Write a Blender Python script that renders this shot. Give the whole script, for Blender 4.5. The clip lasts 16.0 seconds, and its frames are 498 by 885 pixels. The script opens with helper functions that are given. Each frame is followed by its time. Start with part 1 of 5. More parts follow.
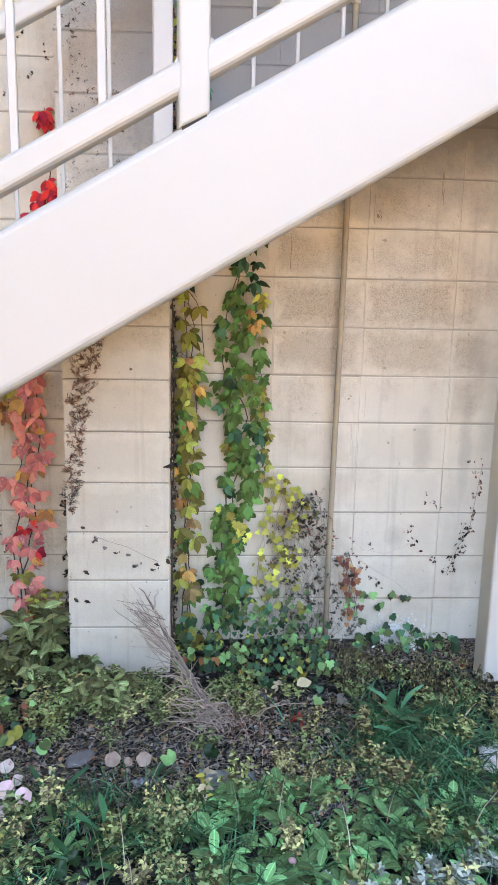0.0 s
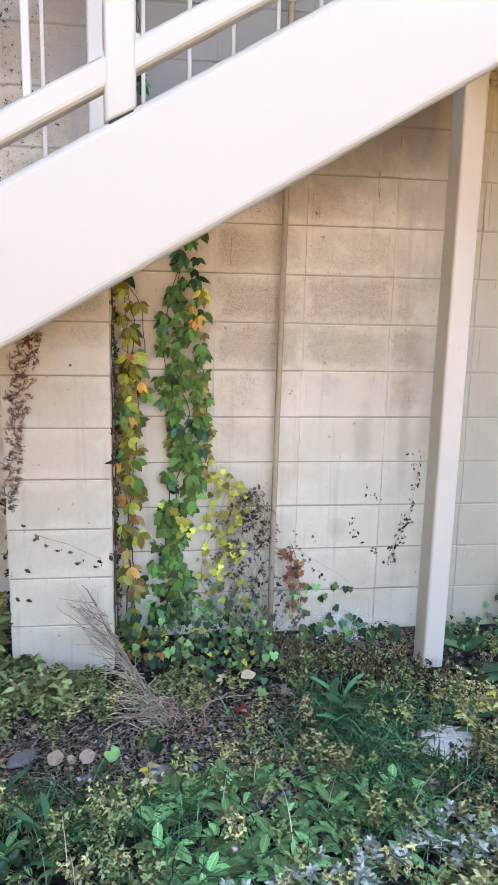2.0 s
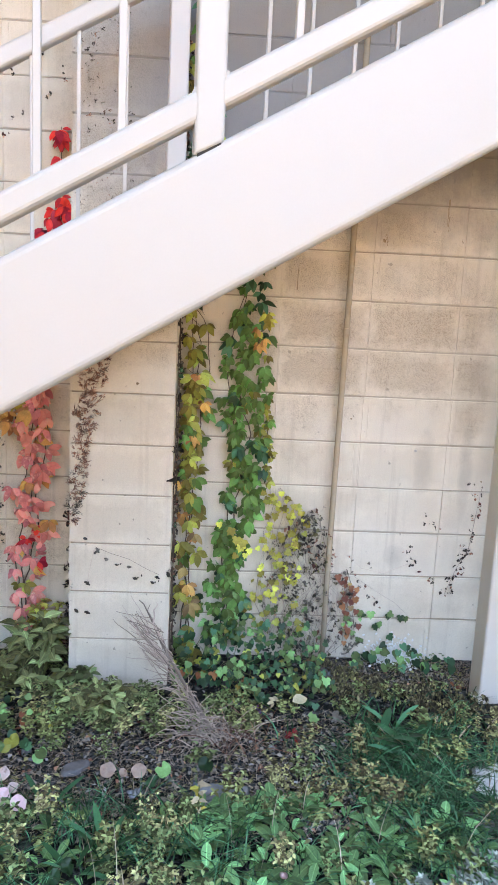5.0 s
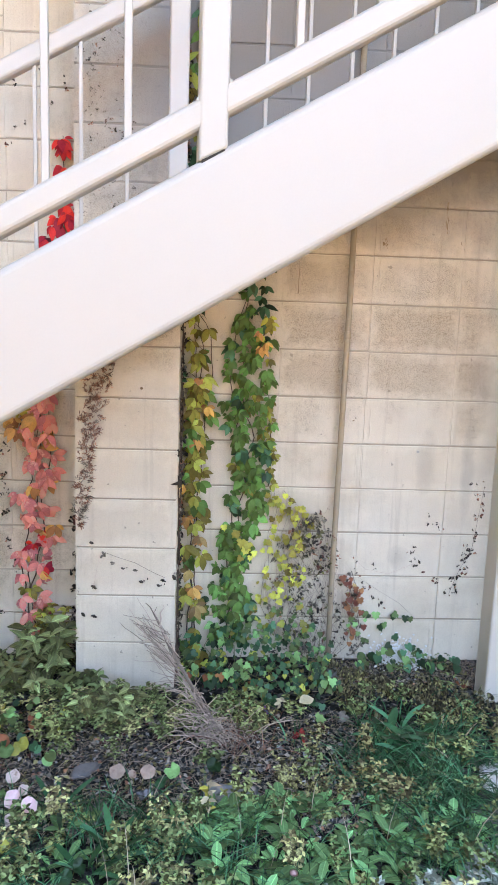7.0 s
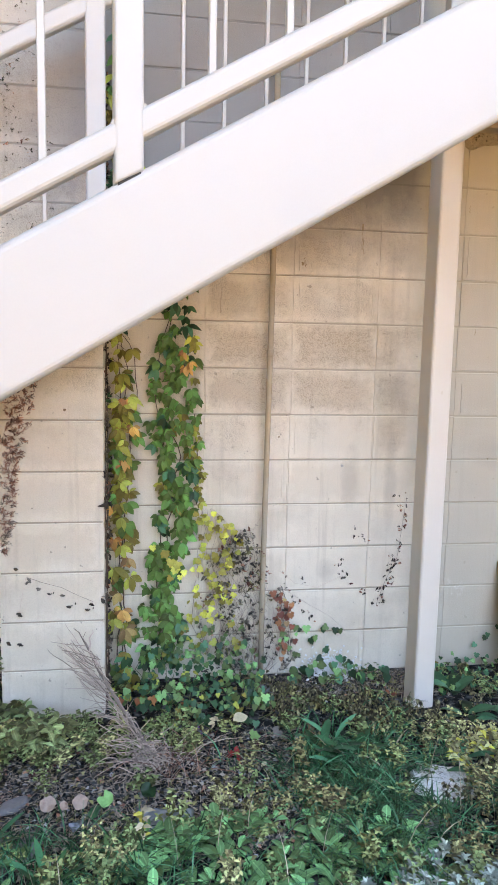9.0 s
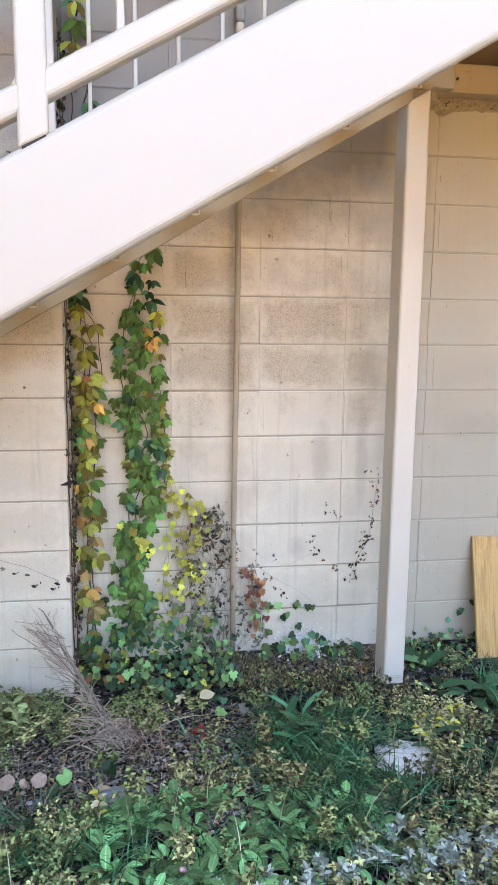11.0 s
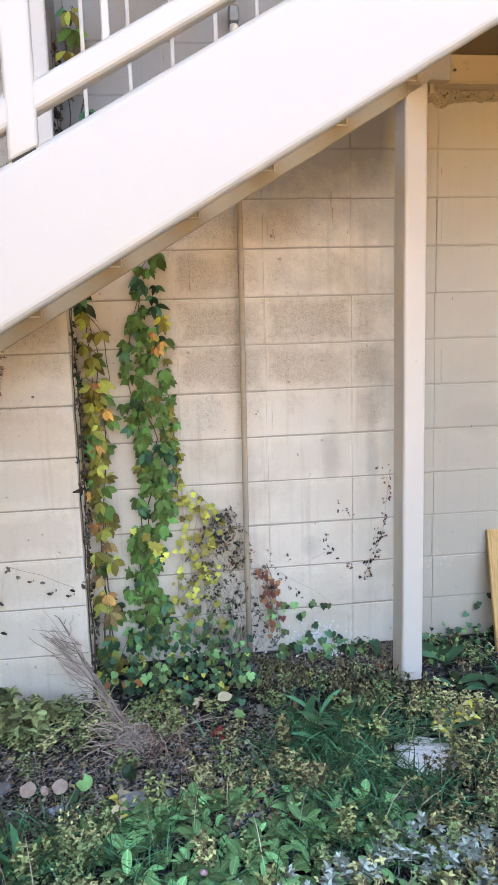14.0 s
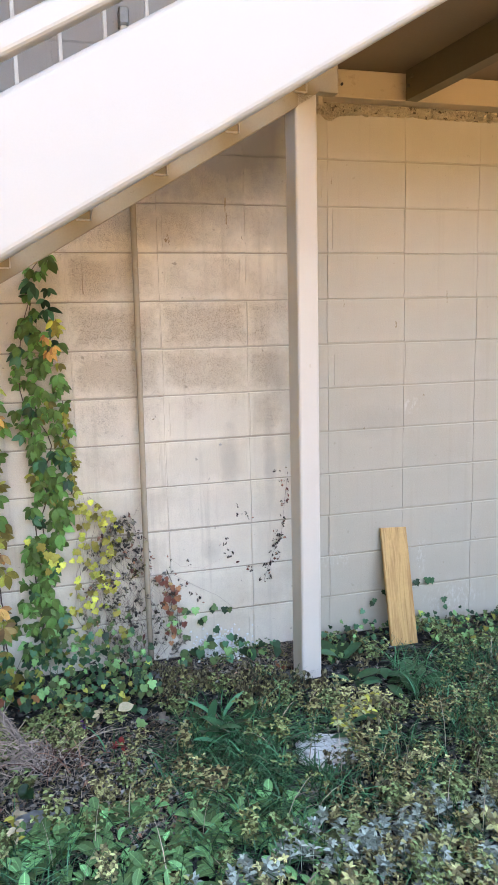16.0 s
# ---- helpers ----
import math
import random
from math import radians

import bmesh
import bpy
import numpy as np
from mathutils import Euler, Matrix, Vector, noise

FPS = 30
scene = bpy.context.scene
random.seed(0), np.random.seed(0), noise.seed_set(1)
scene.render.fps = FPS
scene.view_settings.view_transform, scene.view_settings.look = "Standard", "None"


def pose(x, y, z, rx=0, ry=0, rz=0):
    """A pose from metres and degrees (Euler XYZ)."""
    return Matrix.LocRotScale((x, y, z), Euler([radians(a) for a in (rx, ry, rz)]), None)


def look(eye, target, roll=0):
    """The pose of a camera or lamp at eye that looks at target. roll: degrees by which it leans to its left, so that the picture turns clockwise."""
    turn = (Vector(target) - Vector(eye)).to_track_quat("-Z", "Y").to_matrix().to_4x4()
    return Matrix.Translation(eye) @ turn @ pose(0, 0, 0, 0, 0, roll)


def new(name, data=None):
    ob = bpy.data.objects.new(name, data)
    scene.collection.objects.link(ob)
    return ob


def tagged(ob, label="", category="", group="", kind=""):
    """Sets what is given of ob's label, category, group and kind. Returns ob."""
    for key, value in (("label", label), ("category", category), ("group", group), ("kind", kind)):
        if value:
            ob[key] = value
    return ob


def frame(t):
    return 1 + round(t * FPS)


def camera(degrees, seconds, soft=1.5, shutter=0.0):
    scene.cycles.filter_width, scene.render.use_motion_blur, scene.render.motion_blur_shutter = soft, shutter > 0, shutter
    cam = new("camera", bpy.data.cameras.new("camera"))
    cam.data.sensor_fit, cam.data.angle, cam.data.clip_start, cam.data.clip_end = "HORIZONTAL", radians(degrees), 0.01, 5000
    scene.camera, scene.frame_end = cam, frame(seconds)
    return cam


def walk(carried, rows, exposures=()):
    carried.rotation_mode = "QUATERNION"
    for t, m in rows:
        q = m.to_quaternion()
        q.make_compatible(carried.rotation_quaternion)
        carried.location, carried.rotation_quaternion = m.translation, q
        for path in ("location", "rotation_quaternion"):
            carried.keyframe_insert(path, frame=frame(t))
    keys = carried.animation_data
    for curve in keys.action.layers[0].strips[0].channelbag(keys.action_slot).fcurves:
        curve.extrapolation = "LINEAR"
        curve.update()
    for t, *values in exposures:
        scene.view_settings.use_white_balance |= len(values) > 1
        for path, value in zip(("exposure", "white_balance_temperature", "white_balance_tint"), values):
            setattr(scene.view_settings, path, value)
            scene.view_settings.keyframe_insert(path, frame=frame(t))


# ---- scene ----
cam = camera(38.3, 16.0, soft=1.0)
PATH = [
    (0, (0.006, -0.053, 1.514), (0.113, 1.908, 1.134), 1.2),
    (0.5, (0.026, -0.064, 1.514), (0.193, 1.89, 1.123), 1.1),
    (1, (0.038, -0.079, 1.51), (0.262, 1.869, 1.12), 1.2),
    (1.5, (0.037, -0.075, 1.51), (0.285, 1.87, 1.117), 1.2),
    (2, (0.036, -0.074, 1.511), (0.282, 1.873, 1.125), 1.3),
    (2.5, (0.033, -0.076, 1.513), (0.257, 1.878, 1.145), 1.3),
    (3, (0.025, -0.079, 1.517), (0.22, 1.881, 1.174), 1.4),
    (3.5, (0.019, -0.083, 1.52), (0.189, 1.883, 1.198), 1.6),
    (4, (0.01, -0.091, 1.516), (0.16, 1.879, 1.203), 2.1),
    (4.5, (0.011, -0.092, 1.518), (0.135, 1.877, 1.192), 2.8),
    (4.7, (0.007, -0.091, 1.518), (0.115, 1.879, 1.186), 3.0),
    (6.8, (-0.01, -0.114, 1.507), (0.072, 1.857, 1.182), 2.2),
    (7, (-0.01, -0.117, 1.51), (0.086, 1.855, 1.193), 2.0),
    (7.5, (-0.007, -0.12, 1.513), (0.121, 1.854, 1.217), 1.8),
    (8, (-0.01, -0.124, 1.514), (0.149, 1.85, 1.237), 1.5),
    (8.5, (-0.011, -0.125, 1.513), (0.198, 1.846, 1.249), 1.3),
    (9, (-0.002, -0.132, 1.511), (0.291, 1.829, 1.25), 1.2),
    (9.2, (0.007, -0.134, 1.509), (0.364, 1.817, 1.246), 1.1),
    (11.3, (0.157, -0.11, 1.499), (0.402, 1.847, 1.165), 0.2),
    (11.5, (0.148, -0.106, 1.502), (0.31, 1.858, 1.16), 0.2),
    (12, (0.135, -0.11, 1.501), (0.136, 1.86, 1.154), -0.2),
    (12.5, (0.149, -0.114, 1.502), (0.101, 1.856, 1.162), -0.9),
    (13, (0.158, -0.108, 1.498), (0.147, 1.864, 1.168), -1.5),
    (13.5, (0.16, -0.112, 1.503), (0.248, 1.859, 1.177), -1.7),
    (14, (0.178, -0.121, 1.505), (0.421, 1.838, 1.184), -1.7),
    (14.5, (0.197, -0.132, 1.503), (0.606, 1.8, 1.188), -1.6),
    (15, (0.191, -0.137, 1.503), (0.687, 1.775, 1.192), -1.5),
    (15.5, (0.2, -0.127, 1.503), (0.715, 1.78, 1.189), -1.5),
    (16, (0.188, -0.123, 1.499), (0.703, 1.784, 1.187), -1.4),
]
EXPOSURE = (4.28, 7950, 16.5)
walk(cam, [(t, look(eye, target, roll)) for t, eye, target, roll in PATH], exposures=[(0, *EXPOSURE), (16, *EXPOSURE)])

# ---- world and sun: open shade on the north side of the building, sun behind it ----
SUN_ELEV, SUN_AZ = 52.0, 12.0
world = bpy.data.worlds.new("sky")
scene.world = world
world.use_nodes = True
wn = world.node_tree
sky = wn.nodes.new("ShaderNodeTexSky")
sky.sky_type, sky.sun_disc = "NISHITA", False
sky.sun_elevation, sky.sun_rotation = radians(SUN_ELEV), radians(SUN_AZ)
sky.air_density, sky.dust_density = 1.0, 1.5
wn.nodes["Background"].inputs["Strength"].default_value = 0.14
wn.links.new(sky.outputs["Color"], wn.nodes["Background"].inputs["Color"])
sun = new("sun", bpy.data.lights.new("sun", "SUN"))
sun.data.energy, sun.data.angle, sun.data.color = 1.9, radians(0.5), (1.0, 0.93, 0.82)
sun.matrix_world = look((10 * math.sin(radians(SUN_AZ)), 10 * math.cos(radians(SUN_AZ)), 10 * math.tan(radians(SUN_ELEV))), (0, 0, 0))


# ---- materials ----
def mat(name, color, rough=0.7, metal=0.0, var=0.15, scale=8.0, fine=60.0, bump=0.2, bump_dist=0.002, per_object=0.0,
        per_island=0.0, hue=0.0, spec=0.5, stain=None, stain_scale=2.0, stain_at=0.55, stain_soft=0.12, translucent=0.0, pits=0.0, skew=False, vein=0.0):
    """A surface of one colour with broad and fine variation, relief, and stains of a second colour."""
    m = bpy.data.materials.new(name)
    m.use_nodes = True
    t = m.node_tree
    n, l = t.nodes, t.links
    b = n["Principled BSDF"]
    b.inputs["Roughness"].default_value = rough
    b.inputs["Metallic"].default_value = metal
    b.inputs["Specular IOR Level"].default_value = spec
    geo = n.new("ShaderNodeNewGeometry")
    big = n.new("ShaderNodeTexNoise")
    big.inputs["Scale"].default_value, big.inputs["Detail"].default_value = scale, 4.0
    small = n.new("ShaderNodeTexNoise")
    small.inputs["Scale"].default_value, small.inputs["Detail"].default_value = fine, 5.0
    for tex in (big, small):
        l.new(geo.outputs["Position"], tex.inputs["Vector"])

    def math_node(op, a, c):
        q = n.new("ShaderNodeMath")
        q.operation = op
        for i, v in enumerate((a, c)):
            if isinstance(v, (int, float)):
                q.inputs[i].default_value = v
            else:
                l.new(v, q.inputs[i])
        return q.outputs[0]

    value = math_node("ADD", math_node("MULTIPLY", math_node("SUBTRACT", big.outputs["Fac"], 0.5), 2.4 * var),
                      math_node("MULTIPLY", math_node("SUBTRACT", small.outputs["Fac"], 0.5), 1.6 * var))
    value = math_node("ADD", value, 1.0)
    info = n.new("ShaderNodeObjectInfo")
    shift = None
    if per_object:
        value = math_node("MULTIPLY", value, math_node("ADD", math_node("MULTIPLY", info.outputs["Random"], per_object), 1 - per_object / 2))
        shift = info.outputs["Random"]
    if skew:
        v = min(1.0, per_island)
        lot = math_node("FRACT", math_node("ADD", geo.outputs["Random Per Island"], info.outputs["Random"]), 0.0)
        spread = math_node("MULTIPLY", lot, lot)
        value = math_node("MULTIPLY", value, math_node("ADD", math_node("MULTIPLY", spread, 2.1 * v), 1 - 0.74 * v))
        shift = lot
    elif per_island:
        value = math_node("MULTIPLY", value, math_node("ADD", math_node("MULTIPLY", geo.outputs["Random Per Island"], per_island), 1 - per_island / 2))
        shift = geo.outputs["Random Per Island"]
    if vein:
        own = n.new("ShaderNodeSeparateXYZ")
        l.new(n.new("ShaderNodeTexCoord").outputs["Object"], own.inputs[0])
        side = math_node("ABSOLUTE", own.outputs["X"], 0.0)
        rib = math_node("MAXIMUM", math_node("SUBTRACT", 1.0, math_node("DIVIDE", side, vein)), 0.0)
        wave = math_node("SINE", math_node("MULTIPLY", math_node("SUBTRACT", own.outputs["Y"], math_node("MULTIPLY", side, 0.9)), 3.6 / vein), 0.0)
        wave = math_node("MULTIPLY", math_node("MAXIMUM", math_node("SUBTRACT", wave, 0.55), 0.0), 0.7)
        value = math_node("MULTIPLY", value, math_node("ADD", math_node("ADD", math_node("MULTIPLY", rib, 0.7), wave), 0.92))
    hsv = n.new("ShaderNodeHueSaturation")
    hsv.inputs["Color"].default_value = (*color, 1)
    l.new(value, hsv.inputs["Value"])
    if hue and shift is not None:
        l.new(math_node("ADD", math_node("MULTIPLY", shift, hue), 0.5 - hue / 2), hsv.inputs["Hue"])
    out = hsv.outputs["Color"]
    if stain:
        spot = n.new("ShaderNodeTexNoise")
        spot.inputs["Scale"].default_value, spot.inputs["Detail"].default_value, spot.inputs["Roughness"].default_value = stain_scale, 8.0, 0.68
        l.new(geo.outputs["Position"], spot.inputs["Vector"])
        ramp = n.new("ShaderNodeValToRGB")
        ramp.color_ramp.elements[0].position, ramp.color_ramp.elements[1].position = stain_at, min(1.0, stain_at + stain_soft)
        l.new(spot.outputs["Fac"], ramp.inputs["Fac"])
        mix = n.new("ShaderNodeMix")
        mix.data_type = "RGBA"
        l.new(ramp.outputs["Color"], mix.inputs["Factor"])
        l.new(out, mix.inputs["A"])
        mix.inputs["B"].default_value = (*stain, 1)
        out = mix.outputs["Result"]
    l.new(out, b.inputs["Base Color"])
    height = small.outputs["Fac"]
    if pits:
        vor = n.new("ShaderNodeTexVoronoi")
        vor.inputs["Scale"].default_value = pits
        l.new(geo.outputs["Position"], vor.inputs["Vector"])
        height = math_node("ADD", height, math_node("MINIMUM", math_node("MULTIPLY", vor.outputs["Distance"], 3.0), 1.0))
    bp = n.new("ShaderNodeBump")
    bp.inputs["Strength"].default_value, bp.inputs["Distance"].default_value = bump, bump_dist
    l.new(height, bp.inputs["Height"])
    l.new(bp.outputs["Normal"], b.inputs["Normal"])
    if translucent:
        tr = n.new("ShaderNodeBsdfTranslucent")
        l.new(out, tr.inputs["Color"])
        ms = n.new("ShaderNodeMixShader")
        ms.inputs["Fac"].default_value = translucent
        l.new(b.outputs["BSDF"], ms.inputs[1])
        l.new(tr.outputs["BSDF"], ms.inputs[2])
        l.new(ms.outputs["Shader"], n["Material Output"].inputs["Surface"])
    return m




def block_paint(name, color, spots, damp=(), scuffs=()):
    """Cream masonry paint, dirty: blotches, run-down streaks, pitted speckle inside stains round given middles (x, z, width, height), grey damp smudges and pale scuffs."""
    m = bpy.data.materials.new(name)
    m.use_nodes = True
    n, l = m.node_tree.nodes, m.node_tree.links
    b = n["Principled BSDF"]
    b.inputs["Roughness"].default_value, b.inputs["Specular IOR Level"].default_value = 0.72, 0.3
    pos = n.new("ShaderNodeNewGeometry").outputs["Position"]

    def calc(op, p, q=0.0, clamp=False):
        k = n.new("ShaderNodeMath")
        k.operation, k.use_clamp = op, clamp
        for i, v in enumerate((p, q)):
            if isinstance(v, (int, float)):
                k.inputs[i].default_value = v
            else:
                l.new(v, k.inputs[i])
        return k.outputs[0]

    def tex(scale, detail=4.0, rough=0.55, stretch=(1, 1, 1), shift=0.0):
        mp = n.new("ShaderNodeMapping")
        mp.inputs["Scale"].default_value, mp.inputs["Location"].default_value = stretch, (shift, shift, shift)
        l.new(pos, mp.inputs["Vector"])
        k = n.new("ShaderNodeTexNoise")
        k.inputs["Scale"].default_value, k.inputs["Detail"].default_value, k.inputs["Roughness"].default_value = scale, detail, rough
        l.new(mp.outputs["Vector"], k.inputs["Vector"])
        return k.outputs["Fac"]

    def ramp(v, lo, hi):
        return calc("DIVIDE", calc("SUBTRACT", v, lo), hi - lo, True)

    def blend(c, other, fac):
        k = n.new("ShaderNodeMix")
        k.data_type = "RGBA"
        l.new(fac, k.inputs["Factor"])
        if isinstance(c, tuple):
            k.inputs["A"].default_value = (*c, 1)
        else:
            l.new(c, k.inputs["A"])
        k.inputs["B"].default_value = (*other, 1)
        return k.outputs["Result"]

    xyz = n.new("ShaderNodeSeparateXYZ")
    l.new(pos, xyz.inputs[0])

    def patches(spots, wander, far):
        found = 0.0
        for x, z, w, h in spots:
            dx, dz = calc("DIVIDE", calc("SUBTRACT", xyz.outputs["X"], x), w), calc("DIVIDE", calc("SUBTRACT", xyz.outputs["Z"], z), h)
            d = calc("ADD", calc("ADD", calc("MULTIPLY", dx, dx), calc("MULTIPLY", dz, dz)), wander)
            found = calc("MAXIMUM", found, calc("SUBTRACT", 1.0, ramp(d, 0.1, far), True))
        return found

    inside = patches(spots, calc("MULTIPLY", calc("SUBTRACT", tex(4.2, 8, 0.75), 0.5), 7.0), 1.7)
    rnd_ob = n.new("ShaderNodeObjectInfo").outputs["Random"]
    own = n.new("ShaderNodeSeparateXYZ")
    l.new(n.new("ShaderNodeTexCoord").outputs["Object"], own.inputs[0])
    rim = calc("MINIMUM", calc("SUBTRACT", 0.192, calc("ABSOLUTE", own.outputs["X"])), calc("SUBTRACT", 0.0985, calc("ABSOLUTE", own.outputs["Z"])))
    rim = calc("ADD", rim, calc("MULTIPLY", calc("SUBTRACT", tex(9, 7, 0.75, shift=7.0), 0.5), 0.20))
    middle = ramp(rim, 0.004, 0.042)
    speckle = ramp(tex(210, 5, 0.72), 0.46, 0.66)
    fine = ramp(tex(260, 2, 0.5), 0.40, 0.70)
    out = blend(color, (0.34, 0.27, 0.19), calc("MULTIPLY", ramp(tex(2.1, 8, 0.68, shift=3.0), 0.50, 0.76), 0.36))
    out = blend(out, (0.66, 0.62, 0.56), calc("MULTIPLY", ramp(tex(1.4, 5, 0.6, shift=9.0), 0.5, 0.75), 0.5))
    out = blend(out, (0.30, 0.25, 0.19), calc("MULTIPLY", ramp(tex(1.0, 6, 0.65, (22, 22, 0.9), 2.0), 0.54, 0.78), 0.38))
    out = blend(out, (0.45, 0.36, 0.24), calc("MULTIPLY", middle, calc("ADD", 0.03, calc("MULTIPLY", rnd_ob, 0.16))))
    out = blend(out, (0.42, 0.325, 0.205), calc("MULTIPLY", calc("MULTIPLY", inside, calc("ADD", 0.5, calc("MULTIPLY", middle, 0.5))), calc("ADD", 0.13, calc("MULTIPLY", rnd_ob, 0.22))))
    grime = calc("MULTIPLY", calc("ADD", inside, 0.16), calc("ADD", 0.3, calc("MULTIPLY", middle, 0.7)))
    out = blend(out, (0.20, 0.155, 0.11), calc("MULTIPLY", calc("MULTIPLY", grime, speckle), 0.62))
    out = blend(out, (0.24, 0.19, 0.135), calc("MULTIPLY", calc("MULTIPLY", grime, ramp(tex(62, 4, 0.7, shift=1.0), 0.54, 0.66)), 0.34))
    out = blend(out, (0.26, 0.22, 0.17), calc("MULTIPLY", fine, 0.13))
    out = blend(out, (0.16, 0.13, 0.10), calc("MULTIPLY", ramp(tex(34, 2, 0.5, shift=5.0), 0.70, 0.74), 0.5))
    # greyer paint right of the stair post, darkened further for the landing's shade
    right_tone = ramp(calc("ADD", xyz.outputs["X"], calc("MULTIPLY", tex(3.0, 4), 0.2)), 1.26, 1.40)
    out = blend(out, (0.43, 0.385, 0.305), calc("MULTIPLY", right_tone, 0.78))
    if damp:
        smudge = patches(damp, calc("MULTIPLY", calc("SUBTRACT", tex(9, 6, 0.7, shift=6.0), 0.5), 3.0), 1.5)
        out = blend(out, (0.36, 0.325, 0.275), calc("MULTIPLY", smudge, 0.36))
        rub = calc("MULTIPLY", patches(scuffs, calc("MULTIPLY", calc("SUBTRACT", tex(12, 6, 0.7, shift=8.0), 0.5), 3.0), 1.5), ramp(tex(48, 6, 0.75, (1, 1, 0.5), 3.0), 0.5, 0.62))
        out = blend(out, (0.66, 0.63, 0.58), calc("MULTIPLY", rub, 0.7))
    # Grey high on the wall: its cooler shade put into the colour, plus grime.
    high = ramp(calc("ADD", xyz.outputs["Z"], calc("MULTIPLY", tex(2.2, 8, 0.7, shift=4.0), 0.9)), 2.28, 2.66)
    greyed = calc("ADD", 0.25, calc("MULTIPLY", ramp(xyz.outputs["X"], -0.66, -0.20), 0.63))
    out = blend(out, (0.235, 0.24, 0.26), calc("MULTIPLY", calc("MULTIPLY", high, calc("SUBTRACT", 1.0, right_tone)), greyed))
    l.new(out, b.inputs["Base Color"])
    vor = n.new("ShaderNodeTexVoronoi")
    vor.inputs["Scale"].default_value = 130
    l.new(pos, vor.inputs["Vector"])
    h = calc("ADD", calc("MULTIPLY", tex(160, 5, 0.6), 0.8), calc("MINIMUM", calc("MULTIPLY", vor.outputs["Distance"], 2.5), 0.8))
    h = calc("ADD", h, calc("MULTIPLY", tex(14, 4, 0.6), 1.2))
    bp = n.new("ShaderNodeBump")
    bp.inputs["Strength"].default_value, bp.inputs["Distance"].default_value = 0.28, 0.003
    l.new(h, bp.inputs["Height"])
    l.new(bp.outputs["Normal"], b.inputs["Normal"])
    return m


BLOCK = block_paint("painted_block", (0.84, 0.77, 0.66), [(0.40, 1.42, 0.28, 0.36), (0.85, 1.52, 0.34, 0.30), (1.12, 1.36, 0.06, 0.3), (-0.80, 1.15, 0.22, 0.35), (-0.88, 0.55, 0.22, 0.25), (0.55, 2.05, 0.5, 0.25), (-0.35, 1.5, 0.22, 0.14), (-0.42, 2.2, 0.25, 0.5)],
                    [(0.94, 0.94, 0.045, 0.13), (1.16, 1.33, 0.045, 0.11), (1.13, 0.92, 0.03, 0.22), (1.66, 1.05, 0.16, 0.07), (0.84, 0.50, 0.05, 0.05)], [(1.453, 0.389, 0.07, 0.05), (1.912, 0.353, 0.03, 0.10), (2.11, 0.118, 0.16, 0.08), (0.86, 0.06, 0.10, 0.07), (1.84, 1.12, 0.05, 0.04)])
# Block paint made darker so the bed joints carry a shadow line.
MORTAR = block_paint("painted_mortar", (0.46, 0.40, 0.32), [])
WHITE = mat("white_steel_paint", (0.428, 0.420, 0.390), 0.42, var=0.03, scale=4, fine=300, bump=0.05, bump_dist=0.0006)
CREAM = mat("cream_steel_paint", (0.67, 0.615, 0.545), 0.42, var=0.05, scale=5, fine=250, bump=0.06, bump_dist=0.0008,
            stain=(0.50, 0.41, 0.28), stain_scale=9, stain_at=0.68, stain_soft=0.1)
TANPAINT = mat("tan_steel_paint", (0.50, 0.41, 0.28), 0.5, var=0.08, scale=5, fine=200, bump=0.08, stain=(0.30, 0.22, 0.13), stain_scale=8, stain_at=0.62, stain_soft=0.12)
# Stair paint in the tan of the shaded rear stringer, with dirt stains.
SHADEDTAN = mat("shaded_tan_paint", (0.36, 0.295, 0.195), 0.55, var=0.14, scale=6, fine=160, bump=0.12, stain=(0.20, 0.15, 0.09), stain_scale=14, stain_at=0.62, stain_soft=0.1)
JOIST = mat("dark_olive_steel_paint", (0.115, 0.085, 0.036), 0.5, var=0.12, scale=4, fine=120, bump=0.1, stain=(0.20, 0.15, 0.09), stain_scale=18, stain_at=0.66)
# White stair paint again, greyed to hold the rear railing's shade.
SHADEDWHITE = mat("shaded_white_steel_paint", (0.53, 0.515, 0.50), 0.42, var=0.05, scale=5, fine=250, bump=0.06, bump_dist=0.0008, stain=(0.42, 0.38, 0.32), stain_scale=12, stain_at=0.68, stain_soft=0.1)
DECK = mat("deck_underside_paint", (0.21, 0.15, 0.085), 0.6, var=0.12, scale=3, fine=120, bump=0.1)
PIPE = mat("painted_conduit", (0.43, 0.355, 0.265), 0.25, var=0.12, scale=20, fine=300, bump=0.1, stain=(0.36, 0.26, 0.17), stain_scale=30, stain_at=0.6)
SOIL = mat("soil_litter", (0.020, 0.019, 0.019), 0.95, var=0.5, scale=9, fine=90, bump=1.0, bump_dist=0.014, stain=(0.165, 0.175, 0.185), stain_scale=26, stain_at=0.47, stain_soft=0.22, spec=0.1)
# Unseen ground beyond the soil, coloured tan to bounce warm light upward.
BOUNCE = mat("bounce_ground", (0.50, 0.32, 0.14), 0.95, var=0.25, scale=0.6, fine=12, bump=0.3)
SKYSCREEN = mat("dark_sky_screen", (0.05, 0.06, 0.03), 0.9, var=0.4, scale=1.0, fine=9, bump=0.8, bump_dist=0.1)
WOOD = mat("new_pine", (0.62, 0.375, 0.14), 0.55, var=0.14, scale=3, fine=90, bump=0.1)
wood_nodes = WOOD.node_tree
grain_map = wood_nodes.nodes.new("ShaderNodeMapping")
grain_map.inputs["Scale"].default_value = (14, 14, 0.9)
grain = wood_nodes.nodes.new("ShaderNodeTexNoise")
grain.inputs["Scale"].default_value, grain.inputs["Detail"].default_value, grain.inputs["Distortion"].default_value = 5.0, 6.0, 1.2
